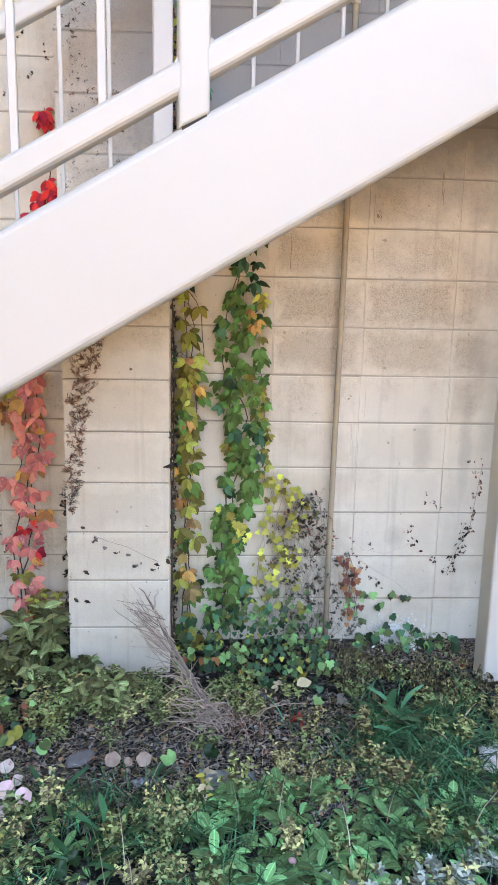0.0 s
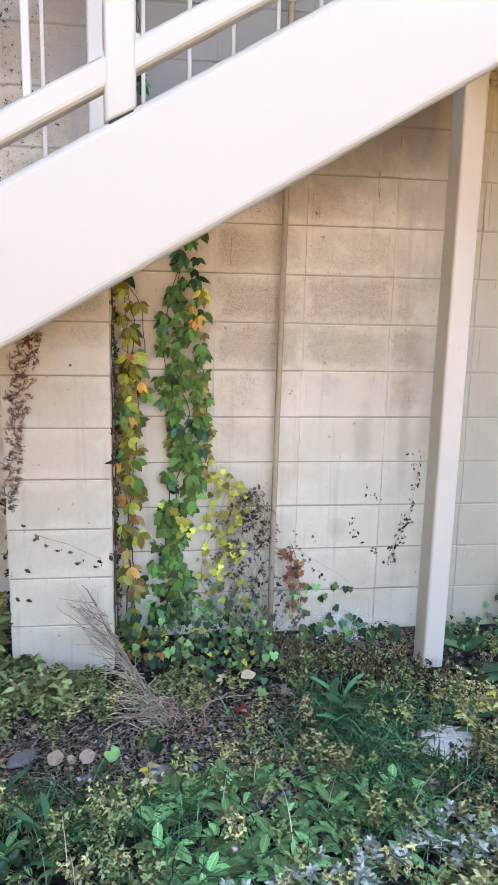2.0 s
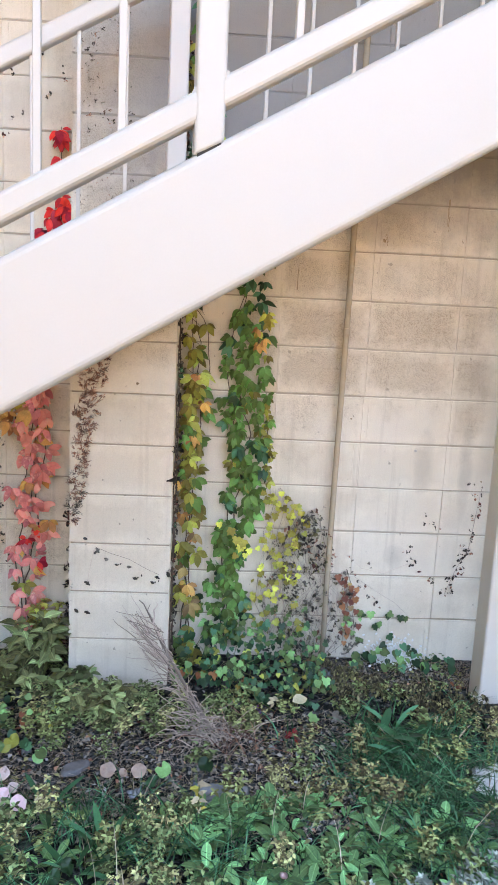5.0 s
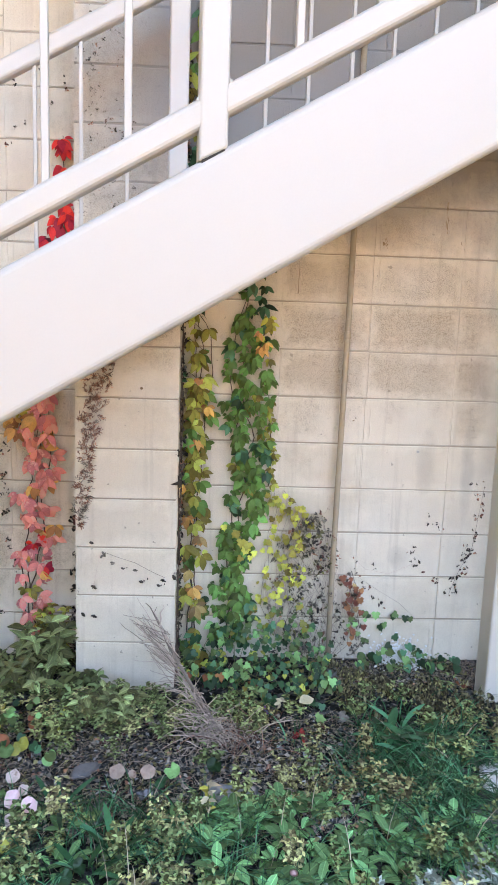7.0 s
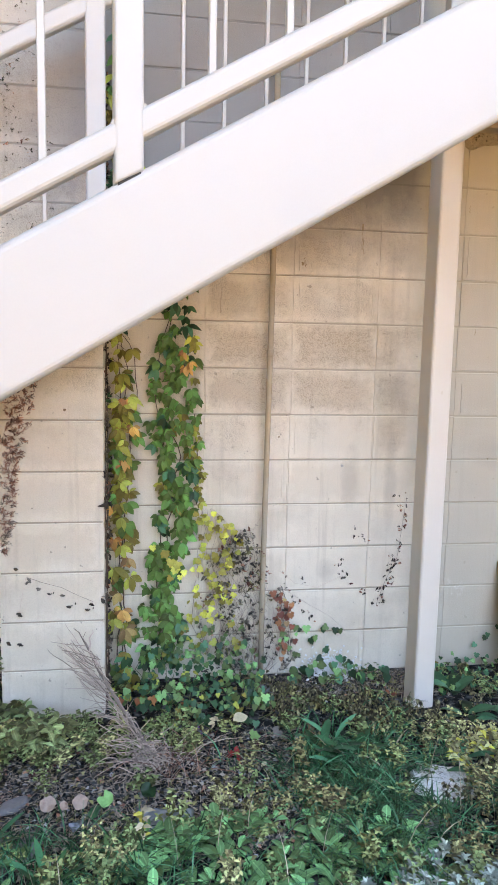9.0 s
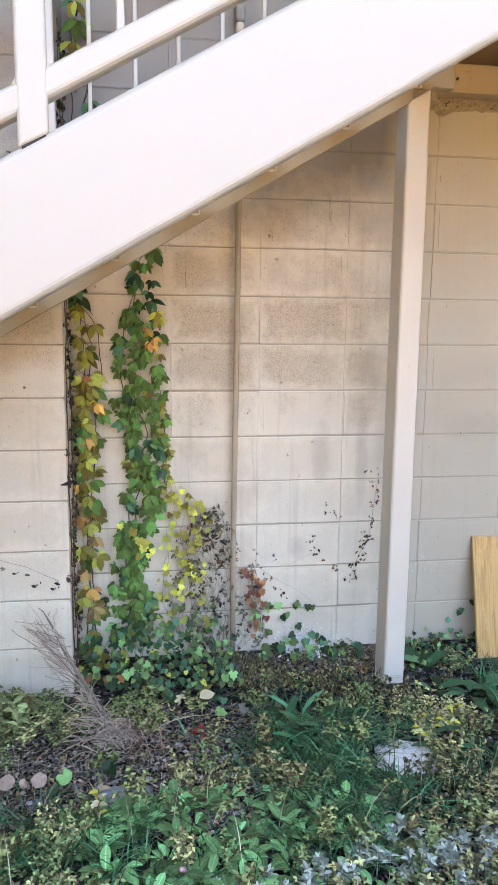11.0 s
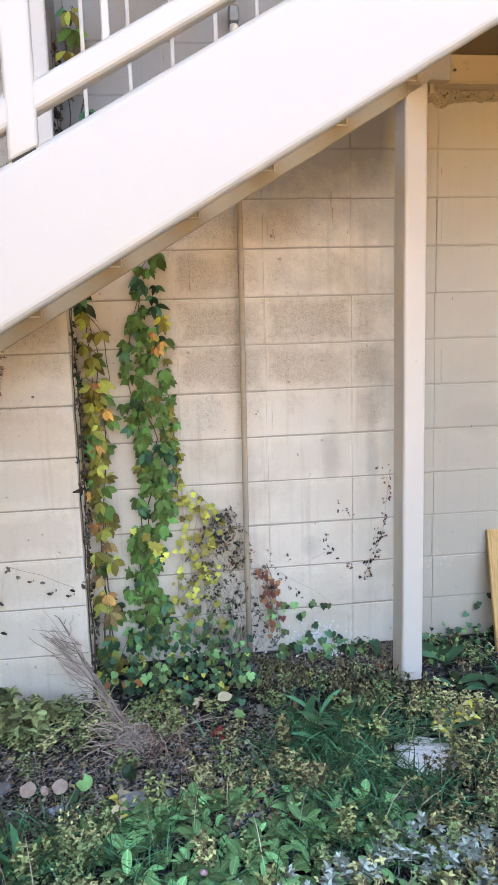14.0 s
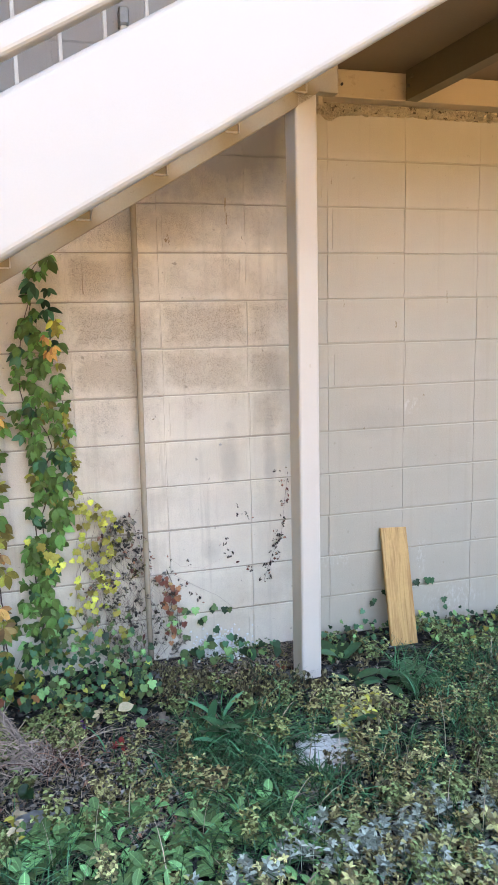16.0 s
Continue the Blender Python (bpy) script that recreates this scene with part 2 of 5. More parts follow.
grain_mix = wood_nodes.nodes.new("ShaderNodeMix")
grain_mix.data_type = "RGBA"
grain_ramp = wood_nodes.nodes.new("ShaderNodeValToRGB")
grain_ramp.color_ramp.elements[0].position, grain_ramp.color_ramp.elements[1].position = 0.42, 0.72
grain_at = wood_nodes.nodes.new("ShaderNodeTexCoord")
wood_nodes.links.new(grain_at.outputs["Object"], grain_map.inputs["Vector"])
wood_nodes.links.new(grain_map.outputs["Vector"], grain.inputs["Vector"])
wood_nodes.links.new(grain.outputs["Fac"], grain_ramp.inputs["Fac"])
wood_nodes.links.new(grain_ramp.outputs["Color"], grain_mix.inputs["Factor"])
wood_base = wood_nodes.nodes["Principled BSDF"].inputs["Base Color"]
wood_nodes.links.new(wood_base.links[0].from_socket, grain_mix.inputs["A"])
grain_mix.inputs["B"].default_value = (0.40, 0.20, 0.06, 1)
wood_nodes.links.new(grain_mix.outputs["Result"], wood_base)
CRUST = mat("crumbled_mortar", (0.45, 0.38, 0.265), 0.9, var=0.25, scale=40, fine=160, bump=1.0, bump_dist=0.012, stain=(0.11, 0.08, 0.045), stain_scale=52, stain_at=0.565, stain_soft=0.05)
LIMEWHITE = mat("lime_white", (0.80, 0.81, 0.82), 0.9, var=0.15, scale=30)
# Near-black that stands for the shade inside gaps and holes.
GAPSHADE = mat("gap_shade", (0.03, 0.028, 0.025), 0.9)


# ---- mesh helpers ----
def finish(bm, name, material, parent=None, label="", smooth=False):
    me = bpy.data.meshes.new(name)
    bm.to_mesh(me)
    bm.free()
    if smooth:
        for p in me.polygons:
            p.use_smooth = True
    for one in material if isinstance(material, (list, tuple)) else [material]:
        me.materials.append(one)
    ob = new(name, me)
    if parent:
        ob.parent = parent
    if label:
        ob["label"] = label
    return ob


def part(name, bm, material, parent, label="", smooth=False):
    return finish(bm, name, material, parent, label, smooth)


def thing(name, label, category, at=(0, 0, 0), group="", kind=""):
    ob = new(name)
    ob.location = at
    ob.empty_display_size = 0.05
    return tagged(ob, label, category, group, kind)


def bevel(bm, width, segments=2):
    if width:
        bmesh.ops.bevel(bm, geom=list(bm.edges), offset=width, segments=segments, affect="EDGES", profile=0.5)
    return bm


def box(lo, hi, width=0.0, segments=2):
    bm = bmesh.new()
    bmesh.ops.create_cube(bm, size=1, matrix=Matrix.Translation([(a + b) / 2 for a, b in zip(lo, hi)]) @ Matrix.Diagonal([b - a for a, b in zip(lo, hi)] + [1]))
    return bevel(bm, width, segments)


def prism(outline, y0, y1, width=0.0, segments=2):
    """An outline in x and z, drawn out from y0 to y1."""
    bm = bmesh.new()
    a = [bm.verts.new((x, y0, z)) for x, z in outline]
    c = [bm.verts.new((x, y1, z)) for x, z in outline]
    n = len(outline)
    bm.faces.new(a)
    bm.faces.new(c[::-1])
    for i in range(n):
        bm.faces.new((a[(i + 1) % n], a[i], c[i], c[(i + 1) % n]))
    bmesh.ops.recalc_face_normals(bm, faces=bm.faces)
    return bevel(bm, width, segments)


def tube(bm, points, radii, sides=6):
    """A round tapering tube along points, into bm."""
    pts = [Vector(p) for p in points]
    if isinstance(radii, (int, float)):
        radii = [radii] * len(pts)
    rings = []
    for i, p in enumerate(pts):
        d = (pts[min(i + 1, len(pts) - 1)] - pts[max(i - 1, 0)]).normalized()
        a = d.orthogonal().normalized() if i == 0 else (a - a.dot(d) * d).normalized()
        b = d.cross(a)
        rings.append([bm.verts.new(p + radii[i] * (math.cos(q) * a + math.sin(q) * b)) for q in (2 * math.pi * k / sides for k in range(sides))])
    for r, s in zip(rings, rings[1:]):
        for k in range(sides):
            bm.faces.new((r[k], r[(k + 1) % sides], s[(k + 1) % sides], s[k]))
    bm.faces.new(rings[0][::-1])
    bm.faces.new(rings[-1])
    return bm


# ---- the block wall ----
WALL_Y, COURSE, PITCH, JOINT0, JT = 3.0, 0.2032, 0.3855, 0.264, 0.0052
wall = finish(box((-7, WALL_Y + 0.0042, -0.3), (7, WALL_Y + 0.2, 5.8)), "wall_north", MORTAR)
tagged(wall, "painted concrete block wall, cream white with dirt stains", "wall", kind="structure")
# Unseen roof of the building body, added to keep the sun off this side.
roof = tagged(finish(box((-7, WALL_Y + 0.2, 5.6), (7, WALL_Y + 6, 5.8)), "roof_slab", DECK), "unseen flat roof slab, added for the building's shadow", "roof", kind="structure")
# Slab added out of sight; it blocks high sky from the upper wall.
sky_slab = tagged(finish(box((-7, -0.3, 4.5), (7, WALL_Y + 0.003, 4.66)), "roof_eave", DECK), "unseen slab added to keep high sky off the wall", "roof", kind="structure")
# Unseen outer walls that close the added building body.
for name, lo, hi in (("wall_west", (-7, WALL_Y + 0.2, -0.3), (-6.8, WALL_Y + 6, 5.6)), ("wall_east", (6.8, WALL_Y + 0.2, -0.3), (7, WALL_Y + 6, 5.6)),
                     ("wall_south", (-6.8, WALL_Y + 5.8, -0.3), (6.8, WALL_Y + 6, 5.6))):
    tagged(finish(box(lo, hi), name, MORTAR), "unseen plain outer wall, added to close the building", "wall", kind="structure")

# Unseen dark screens, added to hold back low sky light on three sides.
tagged(finish(box((-60, -18.4, -0.3), (60, -18, 6.0)), "hedge_backdrop", SKYSCREEN), "unseen dark screen across the yard, blocking low sky", "hedge", kind="structure")
tagged(finish(box((-7.4, -18, -0.3), (-7.0, 3.0, 9.0)), "hedge_backdrop", SKYSCREEN), "unseen dark screen along the side of the yard, blocking sky", "hedge", kind="structure")
tagged(finish(box((9.0, -18, -0.3), (9.4, 3.0, 5.5)), "hedge_backdrop", SKYSCREEN), "unseen dark screen along the far side of the yard, blocking sky", "hedge", kind="structure")

PIER_L, PIER_R, PIER_Y = -0.560, -0.154, 2.705
pier = finish(box((PIER_L + 0.006, PIER_Y + 0.0042, -0.3), (PIER_R - 0.006, WALL_Y + 0.0055, 5.8)), "wall_pier", MORTAR)
tagged(pier, "painted concrete block pier standing out from the wall", "wall", kind="structure")


# ---- ground ----
def ground_height(x, y):
    n = noise.noise((x * 1.7, y * 1.7, 0.3)) * 0.022 + noise.noise((x * 6, y * 6, 2.0)) * 0.008
    return n if y < 2.5 else n * max(0.25, (3.0 - y) / 0.5)


bm = bmesh.new()
gx = [-60, -20, -8, -4] + [-2.5 + 0.05 * i for i in range(111)] + [4, 8, 20, 60]
gy = [-120, -40, -12, -6, -3] + [-1.5 + 0.05 * i for i in range(92)] + [3.2]
grid = [[bm.verts.new((x, y, ground_height(x, y))) for x in gx] for y in gy]
for j in range(len(gy) - 1):
    for i in range(len(gx) - 1):
        f = bm.faces.new((grid[j][i], grid[j][i + 1], grid[j + 1][i + 1], grid[j + 1][i]))
        f.smooth = True
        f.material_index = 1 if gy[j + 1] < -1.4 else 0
ground = finish(bm, "ground", [SOIL, BOUNCE])
tagged(ground, "dark bare soil with litter and weeds, unseen light-bouncing ground beyond", "ground", kind="structure")

class Heap:
    """Many copies of shapes, laid into one mesh."""

    def __init__(self):
        self.v, self.f, self.m, self.n = [], [], [], 0

    def add(self, shape, m, index=0):
        pts = np.asarray(shape[0], float) @ np.array(m.to_3x3()).T + np.array(m.translation)
        self.v.append(pts)
        self.f += [tuple(i + self.n for i in one) for one in shape[1]]
        self.m += [index] * len(shape[1])
        self.n += len(pts)

    def done(self, name, materials, parent=None):
        me = bpy.data.meshes.new(name)
        me.from_pydata(np.concatenate(self.v).tolist(), [], self.f)
        for one in materials:
            me.materials.append(one)
        me.polygons.foreach_set("material_index", self.m)
        me.polygons.foreach_set("use_smooth", [True] * len(self.f))
        me.update()
        ob = new(name, me)
        ob.parent = parent
        return ob



# ---- the staircase, turned a little from the wall ----
TURN = 6.87
PITCHED = 0.5878              # rise per metre along the stairs
UF, VF = 0.1406, 1.1675       # where the front stringer's and the rear stringer's own axes begin
UR, VR = 0.2962, 2.4587


def sloped(u0, u1, z0, z1, v0, v1, at, width=0.004, segments=2):
    """A bar between two sloping lines, whose heights at u = 0 are z0 and z1."""
    return prism([(at + u0, z0 + PITCHED * u0), (at + u1, z0 + PITCHED * u1), (at + u1, z1 + PITCHED * u1), (at + u0, z1 + PITCHED * u0)], v0, v1, width, segments)


stairs = thing("staircase", "white painted steel outdoor staircase with two railings", "staircase")
stairs.rotation_euler = (0, 0, radians(TURN))
U0, U1 = -2.2, 1.42
part("stringer", sloped(U0, U1, 1.5547, 1.8170, VF, VF + 0.055, UF, 0.015, 4), WHITE, stairs, "white painted steel channel stringer")
part("stringer", prism([(UR + U0, 1.6489 + PITCHED * U0), (UR + 1.222, 1.6489 + PITCHED * 1.222), (UR + 1.252, 2.393), (UR + 1.337, 2.393), (UR + 1.337, 2.60), (UR + 1.20, 2.60), (UR + U0, 1.895 + PITCHED * U0)],
                       VR, VR + 0.05, 0.004), SHADEDTAN, stairs, "cream painted steel channel stringer")
for i in range(12):
    u = 0.08 + 0.281 * (i - 7)
    z = 1.722 + PITCHED * u
    tread = part("tread", box((UR + u - 0.155, VF + 0.056, z), (UR + u, VR - 0.001, z + 0.006), 0.0015, 1), CREAM, stairs)
    part("bracket_plate", box((UR + u - 0.010, VR - 0.010, z - 0.048), (UR + u - 0.006, VR - 0.0005, z - 0.001), 0.001, 1), CREAM, tread)
    part("tread_bracket", box((UR + u - 0.060, VR - 0.010, z - 0.050), (UR + u - 0.012, VR - 0.0005, z - 0.044), 0.001, 1), CREAM, tread, "small welded angle bracket")
# front railing
part("lower_rail", sloped(U0, U1, 1.8666, 1.9201, VF + 0.002, VF + 0.044, UF, 0.010, 3), WHITE, stairs)
part("handrail", sloped(U0, U1, 2.70, 2.752, VF, VF + 0.045, UF, 0.010, 3), WHITE, stairs)
for pu in (-1.55, -0.051, 1.33):
    foot = 1.8170 + PITCHED * pu
    post = part("railing_post", prism([(UF + pu, foot - 0.001), (UF + pu + 0.051, foot + PITCHED * 0.051 - 0.004), (UF + pu + 0.051, 2.70 + PITCHED * pu), (UF + pu, 2.70 + PITCHED * pu)], VF + 0.0008, VF + 0.046, 0.006, 3), WHITE, stairs)
    # Solid dark plug; the open gap's shade is its colour.
    part("post_gap", prism([(UF + pu + 0.006, foot - 0.010), (UF + pu + 0.046, foot + PITCHED * 0.044 - 0.012), (UF + pu + 0.046, foot + PITCHED * 0.044 + 0.004), (UF + pu + 0.006, foot + 0.004)], VF + 0.004, VF + 0.044), GAPSHADE, post, "dark plug coloured as the shaded gap under the post")
    for side in (-1, 1):
        cu = pu + (0.0 if side < 0 else 0.051)
        zc = 1.8934 + PITCHED * cu
        part("weld", prism([(UF + cu, zc + 0.020), (UF + cu, zc + 0.033), (UF + cu + side * 0.006, zc + 0.026 + side * 0.0035)], VF + 0.006, VF + 0.038), WHITE, post)
for bu in [-0.025 + q for q in (-0.797, -0.669, -0.541, -0.413, -0.281, -0.145, 0.147, 0.289, 0.417, 0.545, 0.673, 0.80, 0.93, 1.06, 1.19)]:
    part("baluster", box((UF + bu - 0.0068, VF + 0.015, 1.90 + PITCHED * bu), (UF + bu + 0.0068, VF + 0.028, 2.71 + PITCHED * bu), 0.0015, 1), WHITE, stairs)
# rear railing, in the shaded tone of the white paint
part("lower_rail", sloped(U0, 1.25, 1.955, 2.005, VR + 0.004, VR + 0.046, UR, 0.008, 3), SHADEDWHITE, stairs)
part("handrail", sloped(U0, 1.25, 2.702, 2.772, VR, VR + 0.05, UR, 0.012, 3), SHADEDWHITE, stairs)
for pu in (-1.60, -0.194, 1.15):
    part("railing_post", box((UR + pu, VR - 0.002, 1.895 + PITCHED * pu), (UR + pu + 0.066, VR + 0.048, 2.80 + PITCHED * pu), 0.007, 3), SHADEDWHITE, stairs)
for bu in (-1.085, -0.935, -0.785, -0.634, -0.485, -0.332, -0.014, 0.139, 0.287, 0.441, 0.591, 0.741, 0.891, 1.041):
    part("baluster", box((UR + bu - 0.0065, VR + 0.018, 1.99 + PITCHED * bu), (UR + bu + 0.0065, VR + 0.031, 2.715 + PITCHED * bu), 0.0015, 1), SHADEDWHITE, stairs)
part("post", box((UR + 1.150, VR + 0.0, -0.15), (UR + 1.244, VR + 0.1, 2.388), 0.011, 3), CREAM, stairs, "square cream steel post")

# ---- landing ----
landing = thing("stair_landing", "cream steel stair landing with brown deck underside", "landing")
LAND_Z = 2.60
# Deck is carried on past its visible part to keep sky off the wall.
part("deck", prism([(1.22, LAND_Z), (6.9, LAND_Z), (6.9, LAND_Z + 0.06), (1.22, LAND_Z + 0.06)], 1.24, WALL_Y - 0.003, 0.004), DECK, landing, "brown painted deck underside")
ledger = part("ledger", box((1.40, WALL_Y - 0.050, 2.486), (4.6, WALL_Y - 0.003, LAND_Z - 0.002), 0.004), TANPAINT, landing)
part("ledger_flange", box((1.37, WALL_Y - 0.078, 2.474), (4.6, WALL_Y - 0.003, 2.484), 0.002), TANPAINT, ledger)
part("clip_angle", box((1.345, WALL_Y - 0.10, 2.43), (1.366, WALL_Y - 0.003, 2.486), 0.002), TANPAINT, landing)
# Dark disc on the ledger, coloured as the bolt hole's inner shade.
bm = bmesh.new()
tube(bm, [(1.472, WALL_Y - 0.056, 2.535), (1.472, WALL_Y - 0.0495, 2.535)], 0.006, 10)
part("bolt_hole", bm, GAPSHADE, ledger)
bm = prism([(-0.03, 2.474), (0.03, 2.474), (0.03, 2.482), (0.005, 2.482), (0.005, LAND_Z - 0.002), (-0.03, LAND_Z - 0.002)], -1.45, 0)
bmesh.ops.transform(bm, matrix=Matrix.Translation((1.79, WALL_Y - 0.079, 0)) @ Matrix.Rotation(radians(TURN), 4, "Z"), verts=bm.verts)
joist = part("joist", bm, JOIST, landing, "brown painted steel joist")
for k in range(2):
    bm = bmesh.new()
    tube(bm, [(1.745, WALL_Y - 0.12 - 0.03 * k, 2.525 + 0.03 * k), (1.757, WALL_Y - 0.12 - 0.03 * k, 2.525 + 0.03 * k)], 0.009, 6)
    part("bolt", bm, JOIST, joist)
bm = bmesh.new()
cols = []
for i in range(261):
    x = 1.35 + 0.007 * i
    low = 2.424 + 0.009 * noise.noise((x * 9, 0, 1)) + 0.006 * noise.noise((x * 40, 0, 4)) - (0.03 * math.exp(-((x - 1.43) / 0.04) ** 2))
    col = []
    for j in range(11):
        z = low + (2.474 - low) * j / 10
        out = 0.004 + 0.014 * max(0, 0.3 + noise.noise((x * 22, z * 22, 7))) + 0.010 * noise.noise((x * 90, z * 90, 3))
        col.append(bm.verts.new((x, WALL_Y - (out if 0 < j < 10 else 0.0) + (0.002 if j == 0 else 0), z)))
    cols.append(col)
for p, q in zip(cols, cols[1:]):
    for j in range(10):
        bm.faces.new((p[j], q[j], q[j + 1], p[j + 1]))
tagged(finish(bm, "mortar_band", CRUST), "rough crumbling mortar band under the landing ledger", "mortar", kind="structure")

# ---- conduit on the wall ----
pipe = thing("conduit_pipe", "thin vertical conduit pipe painted cream, on the block wall", "pipe", (0.54, 2.955, 0))
bm = bmesh.new()
tube(bm, [(-0.004, 0, -0.05), (-0.006, 0, 0.4), (-0.002, 0, 0.86), (0.002, 0, 1.24), (0.006, 0, 1.64), (0.008, 0, 2.0), (0.008, 0, 2.70)], 0.0125, 14)
part("tube", bm, PIPE, pipe, smooth=True)
bm = bmesh.new()
tube(bm, [(0.005, 0, 1.475), (0.005, 0, 1.48), (0.005, 0, 1.505), (0.005, 0, 1.51)], [0.0126, 0.0140, 0.0140, 0.0126], 14)
part("coupling", bm, PIPE, pipe, "", True)
FITTING = mat("grey_cast_fitting", (0.23, 0.225, 0.22), 0.5, metal=0.3, var=0.2, scale=30, fine=200, bump=0.3, stain=(0.36, 0.34, 0.31), stain_scale=40, stain_at=0.6)
bm = bmesh.new()
tube(bm, [(0.008, 0, 2.655), (0.008, 0, 2.66), (0.008, 0, 2.69), (0.008, 0, 2.695)], [0.0135, 0.0175, 0.0175, 0.0150], 14)
part("collar", bm, CREAM, pipe, "cream threaded collar", True)
fitting = part("junction_box", box((-0.012, -0.020, 2.695), (0.028, 0.0445, 2.765), 0.009, 3), FITTING, pipe, "grey cast conduit fitting")
part("cover_plate", box((-0.008, -0.0225, 2.702), (0.024, -0.0195, 2.758), 0.001, 1), FITTING, fitting)

# ---- small marks on the wall ----
marks = Heap()
rnd = random.Random(31)
for x, z, h, n in ((0.948, 2.06, 0.11, 2), (0.955, 1.99, 0.06, 1), (0.692, 1.905, 0.035, 2), (0.70, 1.88, 0.02, 1), (1.02, 1.90, 0.015, 1), (1.50, 1.62, 0.03, 1), (1.76, 1.52, 0.03, 2), (2.03, 1.66, 0.06, 1), (1.91, 1.17, 0.01, 2), (1.44, 2.16, 0.03, 1), (0.33, 1.80, 0.14, 1)):
    for k in range(n):
        pts = [(x + 0.005 * k + rnd.gauss(0, 0.0012), z - h * j / 5) for j in range(6)]
        w = [0.0004 + 0.0012 * rnd.random() for _ in pts]
        marks.add(([(px + sx * q, WALL_Y - 0.0022, pz) for (px, pz), q in zip(pts, w) for sx in (-1, 1)], [(2 * j, 2 * j + 1, 2 * j + 3, 2 * j + 2) for j in range(5)]), Matrix.Identity(4))
for x, z, q in ((0.685, 1.88, 0.010), (1.205, 0.86, 0.006), (1.60, 1.02, 0.007), (0.60, 1.12, 0.006), (-0.30, 1.26, 0.008), (-0.42, 1.28, 0.006)):
    y = (PIER_Y if x < -0.1 else WALL_Y) - 0.0024
    marks.add(([(x + q * rnd.uniform(0.3, 1) * math.cos(a), y, z + q * rnd.uniform(0.3, 1) * math.sin(a)) for a in (k * 0.785 for k in range(8))], [tuple(range(8))]), Matrix.Identity(4))
CHIP = mat("chipped_paint", (0.27, 0.20, 0.13), 0.9, var=0.3, scale=60)
tagged(marks.done("paint_chips", [CHIP]), "small cracks and chips in the wall paint", "cracks", kind="stuff")
bm = bmesh.new()
tube(bm, [(0.897, WALL_Y - 0.006, 0.988), (0.897, WALL_Y + 0.004, 0.988)], [0.0055, 0.0065], 10)
tagged(finish(bm, "wall_plug", WHITE), "small white plug in the block wall", "plug")
bm = bmesh.new()
for i in range(760):
    x, q = rnd.gauss(0.855, 0.062), rnd.uniform(0.0015, 0.0065)
    y, z = (WALL_Y - 0.003 - abs(rnd.gauss(0, 0.004)), abs(rnd.gauss(0.0, 0.042))) if i % 5 < 3 else (WALL_Y - abs(rnd.gauss(0.02, 0.045)), 0.012 + abs(rnd.gauss(0, 0.008)))
    bmesh.ops.create_icosphere(bm, subdivisions=1, radius=1, matrix=Matrix.Translation((x, y, z)) @ Matrix.Rotation(rnd.uniform(0, 6), 4, "Y") @ Matrix.Diagonal((q * rnd.uniform(0.8, 2.2), q * 0.6, q, 1)))
tagged(finish(bm, "lime_crumbs", LIMEWHITE), "white lime crumbs at the wall foot", "lime", kind="stuff")

# ---- pine board against the wall ----
board = thing("pine_board", "short new pine board leaning against the block wall", "board", (1.70, 2.752, 0.03))
lean = 0.327
bm = box((-0.068, 0, 0), (0.068, 0.019, 0.56), 0.003)
plank = part("plank", bm, WOOD, board)
board.matrix_world = Matrix.Translation((1.724, 2.80, -0.006)) @ Matrix.Rotation(-lean, 4, "X") @ Matrix.Rotation(radians(2.5), 4, "Y")
# ---- plants: leaf shapes as lists of places and faces ----
def leaf_shape(length, width, widest=0.4, fold=0.25, curl=0.2, rows=4, jag=0.0, seed=0, blunt=1.0):
    """A pointed leaf along +y, its face up +z, folded along the midrib and curling down at the tip."""
    r = random.Random(seed)
    verts, faces = [], []
    for i in range(rows + 1):
        t = i / rows
        w = width / 2 * (math.sin(math.pi * t ** (math.log(0.5) / math.log(widest))) if 0 < t < 1 else 0.0)
        w = max(width / 2 * (2 * w / width) ** blunt, 0.03 * width) * (1 + jag * r.uniform(-1, 1))
        y, z = length * t, -curl * length * t * t
        verts += [(-w, y, z + fold * w), (0, y, z), (w, y, z + fold * w)]
    for i in range(rows):
        a = 3 * i
        faces += [(a, a + 1, a + 4, a + 3), (a + 1, a + 2, a + 5, a + 4)]
    return verts, faces


def moved(shape, m):
    return [tuple(m @ Vector(v)) for v in shape[0]], shape[1]


def joined(shapes):
    verts, faces = [], []
    for v, f in shapes:
        n = len(verts)
        verts += v
        faces += [tuple(i + n for i in one) for one in f]
    return verts, faces


def palmate(size, seed):
    """A creeper leaf of five broad, drooping leaflets, the middle one longest."""
    r = random.Random(seed)
    out = []
    for a, q in ((0, 1.0), (40, 0.94), (-40, 0.94), (84, 0.66), (-84, 0.66)):
        if abs(a) > 80 and r.random() < 0.35:
            continue
        one = leaf_shape(size * q * r.uniform(0.86, 1.1), size * q * r.uniform(0.46, 0.58), 0.48, r.uniform(0.1, 0.35), r.uniform(0.15, 0.45), 6, 0.07, seed * 7 + a, 0.95)
        out.append(moved(one, Matrix.Rotation(radians(a + r.uniform(-9, 9)), 4, "Z") @ Matrix.Translation((0, 0.006, 0.002 * (abs(a) < 30))) @ Matrix.Rotation(radians(r.uniform(-30, 10)), 4, "X") @ Matrix.Rotation(radians(r.uniform(-24, 24)), 4, "Y")))
    return joined(out)


